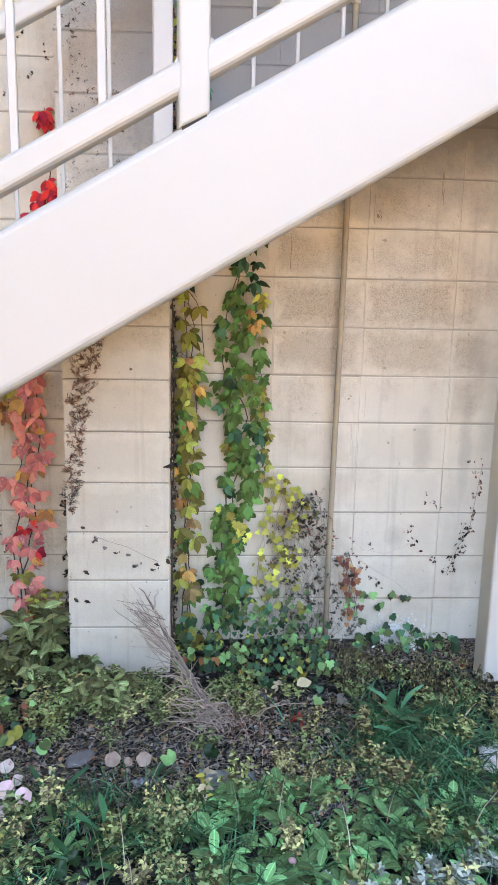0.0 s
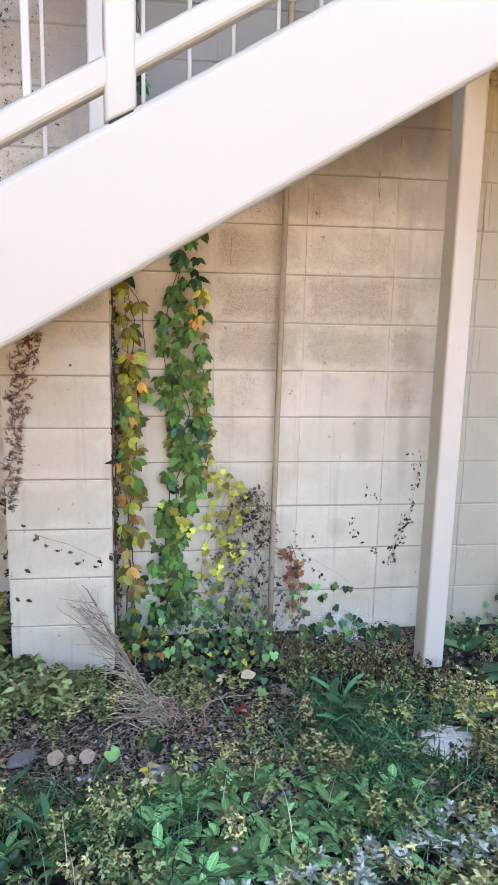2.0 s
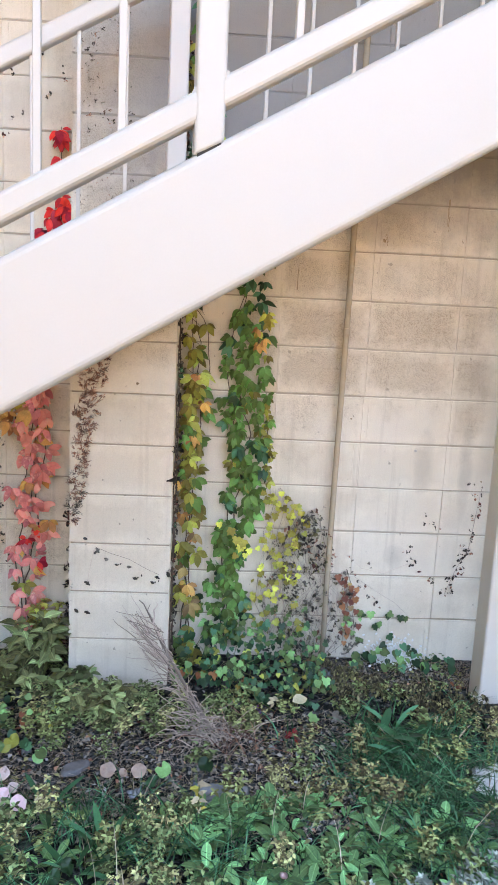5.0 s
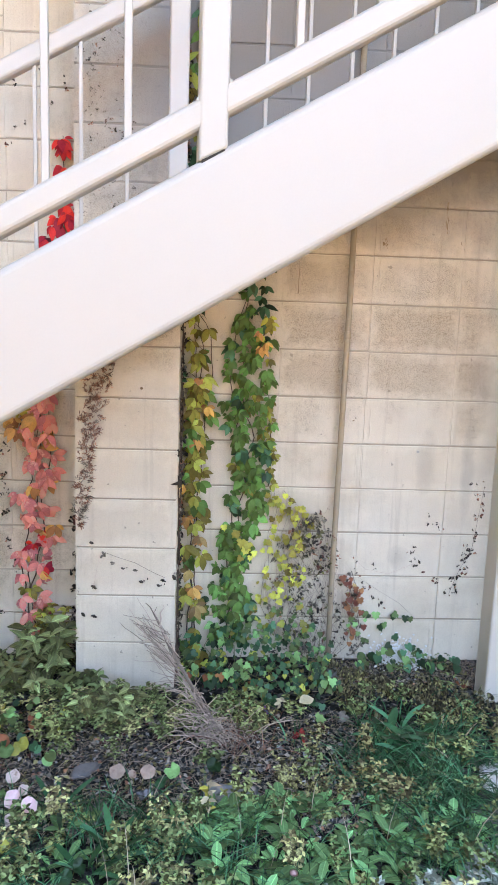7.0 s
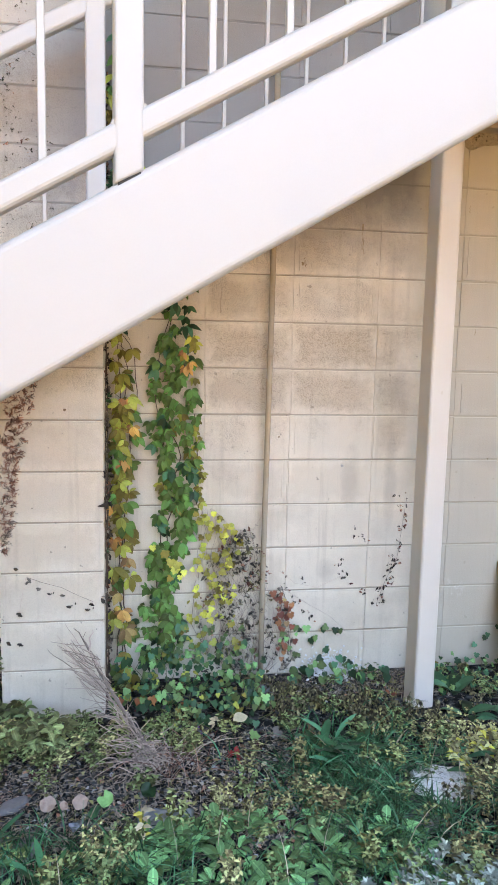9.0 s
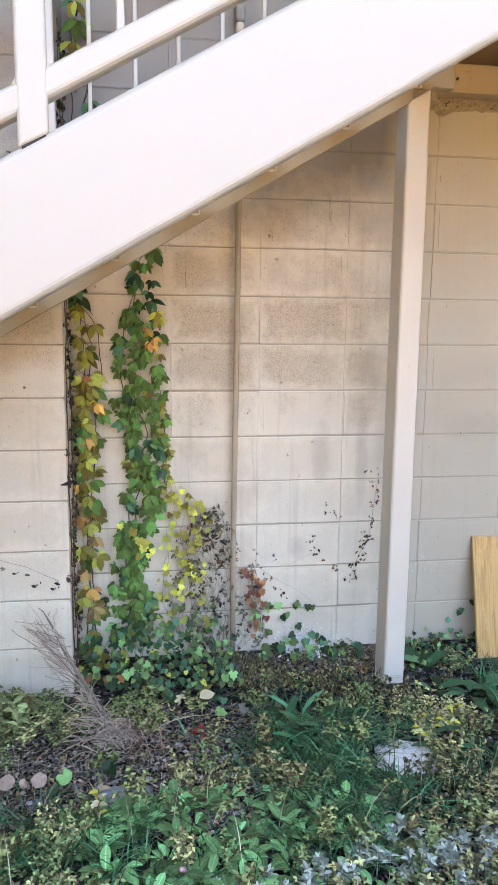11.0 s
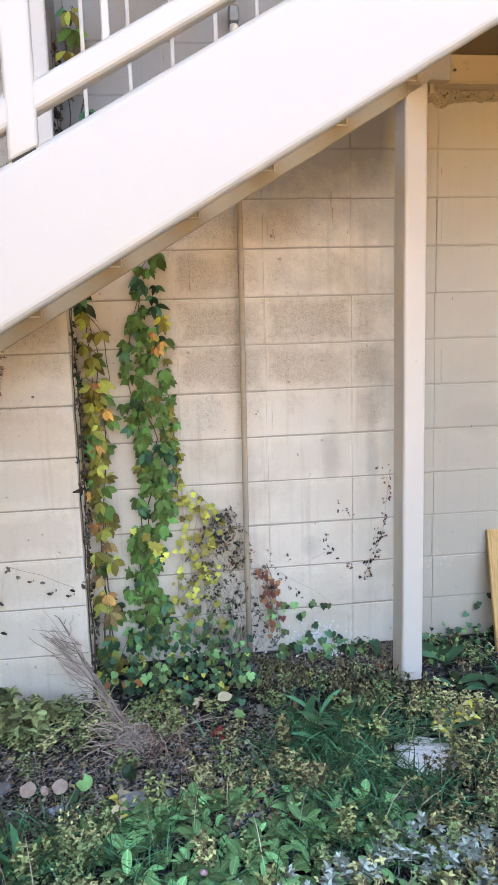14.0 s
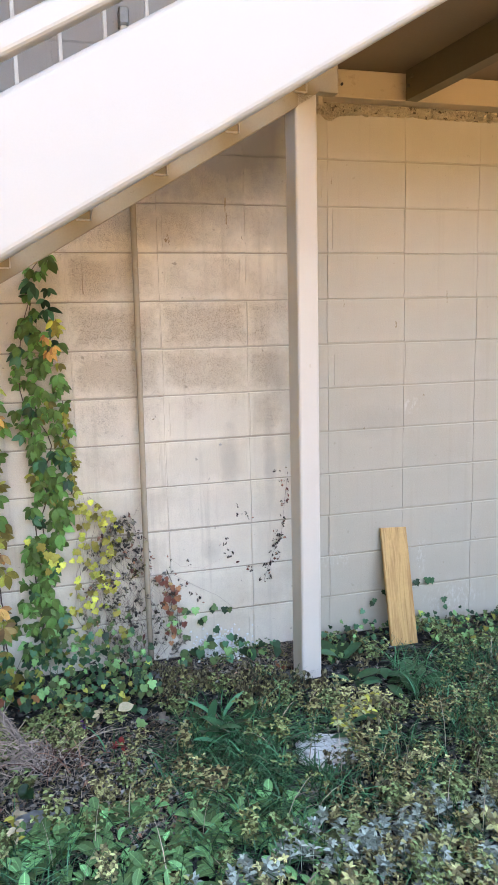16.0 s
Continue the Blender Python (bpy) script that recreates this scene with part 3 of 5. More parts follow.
def comb(seed):
    """A dead sprig: a short bent rib with needles along both sides."""
    r = random.Random(seed)
    out = [leaf_shape(0.034, 0.0034, 0.4, 0.6, 0.2, 3, 0.0, seed)]
    for k in range(7):
        a = (38 + r.uniform(-14, 20)) * (1 if k % 2 else -1)
        needle = leaf_shape(r.uniform(0.010, 0.020), 0.0036, 0.4, 0.6, r.uniform(-0.4, 0.4), 2, 0.0, k)
        out.append(moved(needle, Matrix.Translation((0, 0.004 + 0.004 * k, 0)) @ Matrix.Rotation(radians(a), 4, "Z") @ Matrix.Rotation(radians(r.uniform(-35, 35)), 4, "X")))
    return joined(out)


def lobed(size, seed, lobes=True):
    """An ivy leaf (three points) or a heart-shaped one, along +y."""
    r = random.Random(seed)
    if lobes == 2:
        line = [(0, 0.14), (0.13, -0.02), (0.34, 0.0), (0.50, 0.24), (0.50, 0.56), (0.36, 0.84), (0.17, 0.97), (0, 1.0)]
    elif lobes:
        line = [(0, 0.06), (0.17, -0.09), (0.40, -0.01), (0.60, 0.22), (0.37, 0.36), (0.42, 0.64), (0.19, 0.70), (0, 1.0)]
    else:
        line = [(0, 0.06), (0.16, -0.10), (0.36, -0.06), (0.48, 0.16), (0.44, 0.42), (0.28, 0.68), (0.12, 0.86), (0, 1.0)]
    right = [(x * (1 + r.uniform(-0.06, 0.06)), y) for x, y in line]
    around = right + [(-x, y) for x, y in right[-2:0:-1]]
    verts = [(0, 0.36 * size, 0.0)] + [(x * size, y * size, (0.16 * abs(x) - 0.22 * max(0, y - 0.3) ** 2 + r.uniform(-0.02, 0.02)) * size) for x, y in around]
    n = len(around)
    return verts, [(0, 1 + i, 1 + (i + 1) % n) for i in range(n)]


def mesh_of(shape, name, material, smooth=True):
    me = bpy.data.meshes.new(name)
    me.from_pydata([tuple(v) for v in shape[0]], [], shape[1])
    for one in material if isinstance(material, (list, tuple)) else [material]:
        me.materials.append(one)
    if smooth:
        me.polygons.foreach_set("use_smooth", [True] * len(me.polygons))
    me.update()
    return me


def facing(at, normal, tip, size=1.0):
    """The pose that lays a leaf's face along normal and its tip along tip."""
    z = Vector(normal).normalized()
    y = Vector(tip)
    y = (y - y.dot(z) * z).normalized()
    x = y.cross(z)
    m = Matrix((x, y, z)).transposed().to_4x4()
    return Matrix.Translation(at) @ m @ Matrix.Scale(size, 4)


def leaf_mat(name, color, rough=0.5, hue=0.05, vary=0.5, stain=None, stain_at=0.6, trans=0.07, vein=0.0, spec=0.15):
    return mat(name, color, rough, var=0.30, scale=30, fine=180, bump=0.35, bump_dist=0.002, per_object=vary * 0.7, per_island=min(1.5, vary * 1.5),
               hue=hue, spec=spec, skew=True, vein=vein, stain=stain, stain_scale=40, stain_at=stain_at, stain_soft=0.1, translucent=trans)


GREEN = leaf_mat("creeper_green", (0.125, 0.245, 0.066), 0.42, 0.05, 0.42)
YGREEN = leaf_mat("creeper_yellow_green", (0.36, 0.345, 0.080), 0.42, 0.08, 0.5, stain=(0.40, 0.29, 0.07), stain_at=0.58)
OCHRE = leaf_mat("creeper_ochre", (0.48, 0.33, 0.15), 0.40, 0.05, 0.5, stain=(0.22, 0.20, 0.05))
YELLOW = leaf_mat("ivy_yellow", (0.58, 0.55, 0.115), 0.40, 0.05, 0.4, stain=(0.30, 0.33, 0.05))
RED = leaf_mat("creeper_red", (0.97, 0.345, 0.33), 0.42, 0.03, 0.28, stain=(0.94, 0.56, 0.46), stain_at=0.55)
CRIMSON = leaf_mat("creeper_crimson", (0.76, 0.045, 0.065), 0.40, 0.02, 0.35)
WINE = leaf_mat("creeper_wine", (0.22, 0.030, 0.050), 0.40, 0.02, 0.4)
ORANGE = leaf_mat("creeper_orange", (0.74, 0.40, 0.15), 0.40, 0.05, 0.3)
RUST = leaf_mat("rusty_leaf", (0.30, 0.115, 0.065), 0.5, 0.04, 0.35)
IVY = leaf_mat("ivy_green", (0.175, 0.305, 0.115), 0.42, 0.06, 0.54)
DEEP = leaf_mat("deep_green", (0.040, 0.122, 0.056), 0.40, 0.04, 0.6, spec=0.28)
GRASS = leaf_mat("grass_green", (0.040, 0.155, 0.066), 0.36, 0.05, 1.0, spec=0.3)
BROAD = leaf_mat("plantain_green", (0.150, 0.320, 0.128), 0.4, 0.05, 0.52, vein=0.004)
OLIVE = leaf_mat("olive_weed", (0.150, 0.190, 0.082), 0.5, 0.07, 1.0)
PALE = leaf_mat("yellow_olive_weed", (0.35, 0.335, 0.165), 0.5, 0.06, 0.6)
TAN = leaf_mat("withered_weed", (0.185, 0.168, 0.085), 0.65, 0.06, 1.0)
DRAB = leaf_mat("dead_drooping_leaf", (0.115, 0.100, 0.062), 0.7, 0.05, 1.0)
SILVER = leaf_mat("silver_weed", (0.27, 0.325, 0.275), 0.5, 0.05, 0.5)
BUSH = leaf_mat("bush_leaf", (0.20, 0.225, 0.095), 0.36, 0.06, 1.0, stain=(0.40, 0.36, 0.17), stain_at=0.62)
BUSHLEAF = leaf_mat("veined_bush_leaf", (0.225, 0.265, 0.118), 0.36, 0.07, 1.1, stain=(0.42, 0.37, 0.17), stain_at=0.60, vein=0.003)
DRY = leaf_mat("dry_brown_leaf", (0.31, 0.150, 0.115), 0.75, 0.04, 0.6, trans=0.1)
BLACKENED = leaf_mat("blackened_leaf", (0.075, 0.062, 0.055), 0.8, 0.03, 0.6, trans=0.05)
GREYDRY = leaf_mat("grey_dead_leaf", (0.180, 0.160, 0.142), 0.8, 0.04, 0.8, trans=0.05)
PALELEAF = leaf_mat("pale_fallen_leaf", (0.56, 0.49, 0.33), 0.5, 0.03, 0.3)
PALELITTER = leaf_mat("pale_grey_litter", (0.21, 0.22, 0.23), 0.8, 0.03, 0.8, trans=0.05)
STEM = mat("vine_stem", (0.085, 0.055, 0.040), 0.8, var=0.3, scale=40, fine=300, bump=0.5)
TWIG = mat("dead_twig", (0.43, 0.345, 0.295), 0.8, var=0.3, scale=30, fine=300, bump=0.4, per_object=1.0)
STRAW = mat("straw", (0.42, 0.35, 0.27), 0.8, var=0.3, scale=30, fine=200, bump=0.3, per_island=0.7)
PETIOLE = mat("green_stalk", (0.13, 0.15, 0.05), 0.6, var=0.2, per_island=0.5)
STONE = mat("grey_stone", (0.15, 0.15, 0.155), 0.85, var=0.25, scale=25, fine=150, bump=0.6, bump_dist=0.004, per_object=0.4)
LIME = mat("lime_splashed_stone", (0.85, 0.86, 0.87), 0.85, var=0.2, scale=20, fine=120, bump=1.0, bump_dist=0.008, stain=(0.22, 0.215, 0.21), stain_scale=34, stain_at=0.56, stain_soft=0.05)
FUNGUS = mat("tan_fungus", (0.36, 0.265, 0.215), 0.8, var=0.25, scale=30, fine=150, bump=0.4, stain=(0.22, 0.12, 0.09), stain_scale=35, stain_at=0.58)
PINK = mat("pink_petal", (0.76, 0.53, 0.56), 0.6, var=0.2, scale=40, fine=150, bump=0.2, stain=(0.68, 0.60, 0.46), stain_scale=30, stain_at=0.5)
BLUSH = mat("blush_petal", (0.62, 0.50, 0.46), 0.6, var=0.25, scale=40, fine=150, bump=0.3, stain=(0.28, 0.17, 0.13), stain_scale=35, stain_at=0.55)
VIOLET = mat("violet_petal", (0.16, 0.05, 0.26), 0.6, var=0.2, scale=40)

PALM = [palmate(0.066, k) for k in range(9)]
COMBS = [comb(k) for k in range(6)]
IVYS = [lobed(0.052, k) for k in range(4)]
IVYH = IVYS[:2] + [lobed(0.050, k + 20, False) for k in range(2)]
HEARTS = [lobed(0.050, k, False) for k in range(4)]
OVALS = [leaf_shape(0.075, 0.040, 0.45, 0.3, 0.25 + 0.1 * k, 5, 0.04, k) for k in range(3)]
def crumple(seed):
    """A small crumpled lump of dead leaf."""
    r, verts, faces = random.Random(seed), [], []
    for j in range(1, 4):
        for i in range(6):
            a, b = 1.047 * (i + 0.5 * j), math.pi * j / 4
            q = 0.009 * r.uniform(0.55, 1.25)
            verts.append((q * math.sin(b) * math.cos(a), q * 1.3 * math.cos(b), 0.6 * q * math.sin(b) * math.sin(a)))
    verts += [(0, 0.012, 0), (0, -0.012, 0)]
    for j in range(2):
        for i in range(6):
            faces.append((6 * j + i, 6 * j + (i + 1) % 6, 6 * j + 6 + (i + 1) % 6, 6 * j + 6 + i))
    for i in range(6):
        faces += [(18, (i + 1) % 6, i), (19, 12 + i, 12 + (i + 1) % 6)]
    return verts, faces


CRUMPLED = [crumple(k) for k in range(4)]
CURLED = [moved(leaf_shape(0.030, 0.016, 0.5, 1.2 + 0.5 * k, 0.9, 4, 0.2, k), Matrix.Identity(4)) for k in range(3)]


def tuft(shapes, count, spread, seed):
    """A few dead leaf scraps grown into one clump."""
    r = random.Random(seed)
    return joined([moved(r.choice(shapes), facing((r.gauss(0, spread), r.gauss(0, spread), abs(r.gauss(0, 0.003))), (r.gauss(0, 1), r.gauss(0, 1), 1), (r.gauss(-0.7, 0.6), r.gauss(0.2, 0.7), r.gauss(0, 0.5)), r.uniform(0.5, 1.1))) for _ in range(count)])


BLOBS = [tuft(CRUMPLED, 3, 0.006, k + 30) for k in range(5)]
SCABS = [tuft(CURLED + CRUMPLED, 4, 0.009, k + 10) for k in range(6)]
CACHE = {}


def leaf_object(shapes, key, material, parent, m, r, name="leaf"):
    """One leaf as a part; alike leaves share a mesh."""
    k = r.randrange(len(shapes))
    if (key, k, material.name) not in CACHE:
        CACHE[key, k, material.name] = mesh_of(shapes[k], name, material)
    ob = new(name, CACHE[key, k, material.name])
    ob.parent = parent
    ob.matrix_basis = m
    return ob


def between(rows, z):
    """Row values at a height, from rows that begin with heights in falling order."""
    rows = sorted(rows)
    return [float(np.interp(z, [r[0] for r in rows], [r[k] for r in rows])) for k in range(1, len(rows[0]))]


def climbing(name, label, rows, count, shapes, key, mats, seed, y0=WALL_Y - 0.012, depth=0.055, size=(0.8, 1.2), stems=2, droop=0.45, wobble=0.6, stem_r=0.0028, stem_mat=None, sparse=()):
    """A vine on the wall. rows: height, middle, half width. mats: (material, weight, lowest, highest)."""
    r = random.Random(seed)
    ob = thing(name, label, "vine", (0, 0, 0))
    zs = [q[0] for q in rows]
    lo, hi = min(zs), max(zs)
    for s in range(stems):
        bm = bmesh.new()
        pts, off = [], r.uniform(-0.4, 0.4)
        steps = int((hi - lo) / 0.05) + 2
        for i in range(steps):
            z = lo + (hi - lo) * i / (steps - 1)
            xc, hw = between(rows, z)
            off = max(-0.7, min(0.7, off + r.uniform(-0.25, 0.25)))
            pts.append((xc + off * hw, y0 - r.uniform(0.0, 0.012), z))
        tube(bm, pts, [stem_r * (1.2 - 0.7 * i / len(pts)) for i in range(len(pts))], 5)
        part("stem", bm, stem_mat or STEM, ob, "thin brown woody stem", True)
    for i in range(count):
        z = lo + (hi - lo) * (i + r.random()) / count
        if any(a < z < b and r.random() > keep for a, b, keep in sparse):
            continue
        xc, hw = between(rows, z)
        x = xc + hw * r.uniform(-1, 1)
        usable = [(m, w) for m, w, a, b in mats if a <= z <= b]
        material = r.choices([m for m, _ in usable], [w for _, w in usable])[0]
        at = (x, y0 - r.uniform(0.006, depth), z)
        n = (r.gauss(0, 0.3 * wobble), -1, droop + r.gauss(0, 0.35 * wobble))
        tip = (r.gauss(0, 0.7 * wobble), -0.2, -1 + r.gauss(0, 0.3 * wobble))
        leaf_object(shapes, key, material, ob, facing(at, n, tip, r.uniform(*size)), r)
    return ob


# ---- climbing plants ----
climbing("creeper_vine", "green five-leaved creeper climbing the painted block wall",
         [(1.82, 0.19, 0.015), (1.72, 0.14, 0.055), (1.58, 0.13, 0.06), (1.49, 0.13, 0.085), (1.40, 0.125, 0.095), (1.26, 0.12, 0.10), (1.07, 0.14, 0.10), (0.88, 0.135, 0.095), (0.78, 0.14, 0.10), (0.65, 0.12, 0.06), (0.53, 0.095, 0.065), (0.38, 0.08, 0.07), (0.23, 0.09, 0.08), (0.10, 0.085, 0.085)],
         250, PALM, "palm", [(GREEN, 14, 0, 3), (YGREEN, 0.7, 0.3, 1.55), (IVY, 1.5, 0, 0.8), (DEEP, 2.5, 0, 3)], 11, size=(0.58, 0.92), sparse=((1.55, 2, 0.40), (0.66, 0.76, 0.6)), wobble=0.75)
climbing("creeper_vine", "bright yellow creeper sprig among the green leaves",
         [(1.56, 0.215, 0.012), (1.48, 0.19, 0.03), (1.42, 0.17, 0.02)], 7, PALM, "palm", [(YELLOW, 3, 0, 3), (ORANGE, 2, 0, 3)], 12, size=(0.5, 0.8), stems=1, y0=2.94, depth=0.02)
climbing("creeper_vine", "yellow-green creeper fringe beside the green leaves",
         [(1.22, 0.225, 0.012), (1.0, 0.245, 0.012), (0.82, 0.235, 0.02)], 16, PALM, "palm", [(YGREEN, 3, 0, 3), (YELLOW, 1, 0, 3)], 13, size=(0.35, 0.55), stems=1)
climbing("creeper_vine", "yellowing creeper in the corner beside the block pier",
         [(1.62, -0.135, 0.008), (1.50, -0.075, 0.05), (1.42, -0.065, 0.055), (1.28, -0.06, 0.05), (1.16, -0.08, 0.05), (1.04, -0.09, 0.045), (0.89, -0.095, 0.045), (0.74, -0.10, 0.045), (0.59, -0.09, 0.055), (0.46, -0.105, 0.04), (0.33, -0.085, 0.05), (0.03, -0.09, 0.05)],
         118, PALM, "palm", [(YGREEN, 9, 0.66, 3), (GREEN, 2, 0.0, 3), (YELLOW, 0.8, 0.9, 1.3), (OCHRE, 5, 0.2, 0.68), (ORANGE, 1.6, 0.3, 1.3), (YGREEN, 2, 0.0, 0.66), (DEEP, 4, 0.0, 0.35)], 23, size=(0.66, 1.12), sparse=((1.30, 2, 0.2), (0.40, 0.72, 0.6), (0.0, 0.40, 0.55)), stems=3, y0=2.97, depth=0.09)
climbing("creeper_vine", "red autumn creeper on the block wall beside the pier",
         [(1.45, -0.66, 0.02), (1.24, -0.74, 0.05), (1.12, -0.755, 0.06), (0.99, -0.745, 0.07), (0.86, -0.765, 0.07), (0.71, -0.775, 0.085), (0.58, -0.77, 0.07), (0.47, -0.80, 0.085), (0.34, -0.81, 0.05), (0.15, -0.80, 0.07)],
         84, PALM, "palm", [(RED, 10, 0.12, 3), (ORANGE, 2.0, 0.3, 1.0), (ORANGE, 4, 1.0, 1.3), (CRIMSON, 0.5, 0.3, 0.9), (YGREEN, 4, 0.0, 0.36)], 31, sparse=((1.27, 2, 0.1), (0.10, 0.42, 0.5)), size=(0.72, 1.08), stems=3, droop=0.3, wobble=0.95)
climbing("creeper_vine", "amber creeper cluster at the edge of the red leaves",
         [(1.19, -0.87, 0.03), (1.10, -0.85, 0.05), (1.02, -0.84, 0.03)], 9, PALM, "palm", [(ORANGE, 3, 0, 3), (OCHRE, 2, 0, 3), (YELLOW, 1, 0, 3)], 33, size=(0.66, 0.95), stems=1, wobble=0.9)
climbing("creeper_vine", "bright crimson creeper leaves high on the wall",
         [(2.25, -0.655, 0.012), (2.10, -0.65, 0.02), (2.0, -0.63, 0.05), (1.80, -0.665, 0.085), (1.66, -0.69, 0.10)],
         52, PALM, "palm", [(CRIMSON, 8, 1.80, 2.4), (WINE, 6, 1.6, 1.86), (CRIMSON, 3, 1.6, 1.9)], 37, size=(0.66, 0.98), sparse=((2.03, 2.06, 0), (2.14, 2.20, 0), (1.95, 2.12, 0.35)), stems=1)
climbing("creeper_vine", "green and browning creeper high in the pier corner",
         [(2.75, -0.10, 0.03), (2.55, -0.08, 0.06), (2.35, -0.10, 0.06), (2.15, -0.06, 0.09), (1.95, -0.08, 0.06), (1.6, -0.13, 0.015)],
         26, PALM, "palm", [(YGREEN, 3, 2.2, 3), (GREEN, 2, 2.2, 3), (WINE, 1, 1.9, 2.2), (RUST, 2, 1.9, 2.3), (DEEP, 3, 1.5, 3)], 41, stems=3, y0=2.96, depth=0.1)
climbing("ivy_vine", "small-leaved yellow ivy with dead stems on the wall",
         [(0.80, 0.28, 0.05), (0.70, 0.33, 0.10), (0.60, 0.31, 0.10), (0.45, 0.30, 0.10), (0.3, 0.31, 0.13), (0.12, 0.30, 0.14)],
         165, IVYS, "ivy", [(YELLOW, 9, 0.28, 1), (YGREEN, 3, 0.1, 1), (IVY, 6, 0.0, 0.3)], 43, size=(0.34, 0.72), stems=12, stem_r=0.0011, wobble=1.3, stem_mat=TWIG, sparse=((0.62, 0.66, 0.3), (0.47, 0.52, 0.3), (0.33, 0.37, 0.4)))
climbing("ivy_vine", "withered grey-brown ivy tangle beside the conduit pipe",
         [(0.70, 0.44, 0.05), (0.62, 0.43, 0.10), (0.5, 0.42, 0.16), (0.36, 0.45, 0.20), (0.2, 0.46, 0.22), (0.03, 0.48, 0.24)],
         290, SCABS + CURLED, "scab", [(GREYDRY, 9, 0.0, 1), (DRY, 2, 0.1, 1), (BLACKENED, 2, 0.1, 0.6), (TAN, 3, 0.0, 1)], 47, size=(0.35, 0.95), stems=46, stem_r=0.0008, wobble=1.8, depth=0.05, stem_mat=TWIG)
climbing("ivy_vine", "rust-red and green ivy sprig on the wall foot",
         [(0.42, 0.62, 0.05), (0.30, 0.64, 0.05), (0.1, 0.66, 0.06)], 38, IVYS, "ivy", [(RUST, 5, 0, 1), (IVY, 2, 0, 0.3), (OCHRE, 1.5, 0, 1)], 53, size=(0.36, 0.68), stems=5, stem_r=0.0012)
climbing("ivy_vine", "bright yellow ivy leaves beside the green creeper",
         [(0.66, 0.03, 0.02), (0.61, 0.12, 0.02), (0.56, 0.13, 0.05), (0.50, 0.16, 0.03)], 9, IVYS, "ivy", [(YELLOW, 3, 0, 1)], 54, size=(0.5, 0.85), stems=1, stem_r=0.001, y0=2.93, depth=0.02)
# dried creeper on the pier
twig_rows = [(1.48, -0.44, 0.02), (1.40, -0.455, 0.035), (1.32, -0.46, 0.03), (1.24, -0.485, 0.042), (1.12, -0.505, 0.035), (0.99, -0.52, 0.028), (0.87, -0.525, 0.022), (0.75, -0.54, 0.014), (0.69, -0.552, 0.005)]
r_dead = random.Random(59)
dead = thing("dead_vine", "dried brown creeper remains clinging to the block pier", "vine")
for i in range(300):
    z = 1.48 - 0.79 * ((i + r_dead.random()) / 300) ** 1.6
    xc, hw = between(twig_rows, z)
    at = (xc + hw * r_dead.uniform(-1, 1), PIER_Y - r_dead.uniform(0.003, 0.016), z)
    leaf_object(COMBS, "comb", DRY if r_dead.random() < 0.8 and z > 0.9 or r_dead.random() < 0.5 else GREYDRY, dead,
                facing(at, (r_dead.gauss(0, 0.4), -1, r_dead.gauss(0, 0.4)), (r_dead.choice((1, 1, -0.8)) + r_dead.gauss(0, 0.5), -0.15, r_dead.gauss(0.35, 0.6)), r_dead.uniform(0.55, 1.1)), r_dead, "sprig")
# dark dead roots and leaves in the pier corners, massed to give their shade too
corner = thing("dead_vine", "dark dead roots and leaves matted in the pier corner", "vine")
for k in range(2):
    bm = bmesh.new()
    y, pts = 2.735 + 0.07 * k, []
    for q in range(38):
        y = min(2.97, max(2.715, y + r_dead.gauss(0, 0.016)))
        pts.append((PIER_R + 0.004 + r_dead.uniform(0, 0.006), y, 0.07 * q))
    tube(bm, pts, [0.0034 - 0.00005 * q for q in range(38)], 5)
    part("stem", bm, STEM, corner, "dark woody stem", True)
for i in range(170):
    at = (PIER_R + r_dead.uniform(0.001, 0.007), r_dead.uniform(2.712, 2.98), r_dead.uniform(0.0, 1.0) ** 1.2 * 2.6)
    leaf_object(SCABS, "scab", r_dead.choices((BLACKENED, DRY, GREYDRY, DEEP), (9, 3, 3, 2 if at[2] < 0.7 else 0.3))[0], corner, facing(at, (1, r_dead.gauss(-0.3, 0.4), r_dead.gauss(0, 0.4)), (0.2, r_dead.gauss(0, 0.6), r_dead.gauss(0, 1)), r_dead.uniform(0.5, 1.3)), r_dead, "scrap")
for z in (1.60, 1.52, 1.44, 1.30, 1.12):
    bm = bmesh.new()
    tube(bm, [(PIER_R + 0.006, 2.90, z), (PIER_R + 0.03, 2.95, z + 0.012), (PIER_R + 0.06, 2.965, z - 0.012), (PIER_R + 0.085 + r_dead.uniform(0, 0.02), 2.965, z - 0.03 - r_dead.uniform(0, 0.04))], [0.0016, 0.0013, 0.0011, 0.0008], 5)
    part("tendril", bm, STEM, corner, "", True)
foot = thing("dead_vine", "dark dead roots on the wall beside the pier foot", "vine")
for i in range(150):
    z = 0.75 * r_dead.random() ** 1.6
    at = (PIER_L - 0.012 - abs(r_dead.gauss(0, 0.035)) * (1 - z), WALL_Y - r_dead.uniform(0.006, 0.03), z)
    leaf_object(SCABS, "scab", r_dead.choices((BLACKENED, GREYDRY, DRY), (6, 3, 1))[0], foot, facing(at, (r_dead.gauss(0, 0.5), -1, r_dead.gauss(0, 0.5)), (r_dead.gauss(0, 1), -0.2, r_dead.gauss(0, 1)), r_dead.uniform(0.5, 1.3)), r_dead, "scrap")
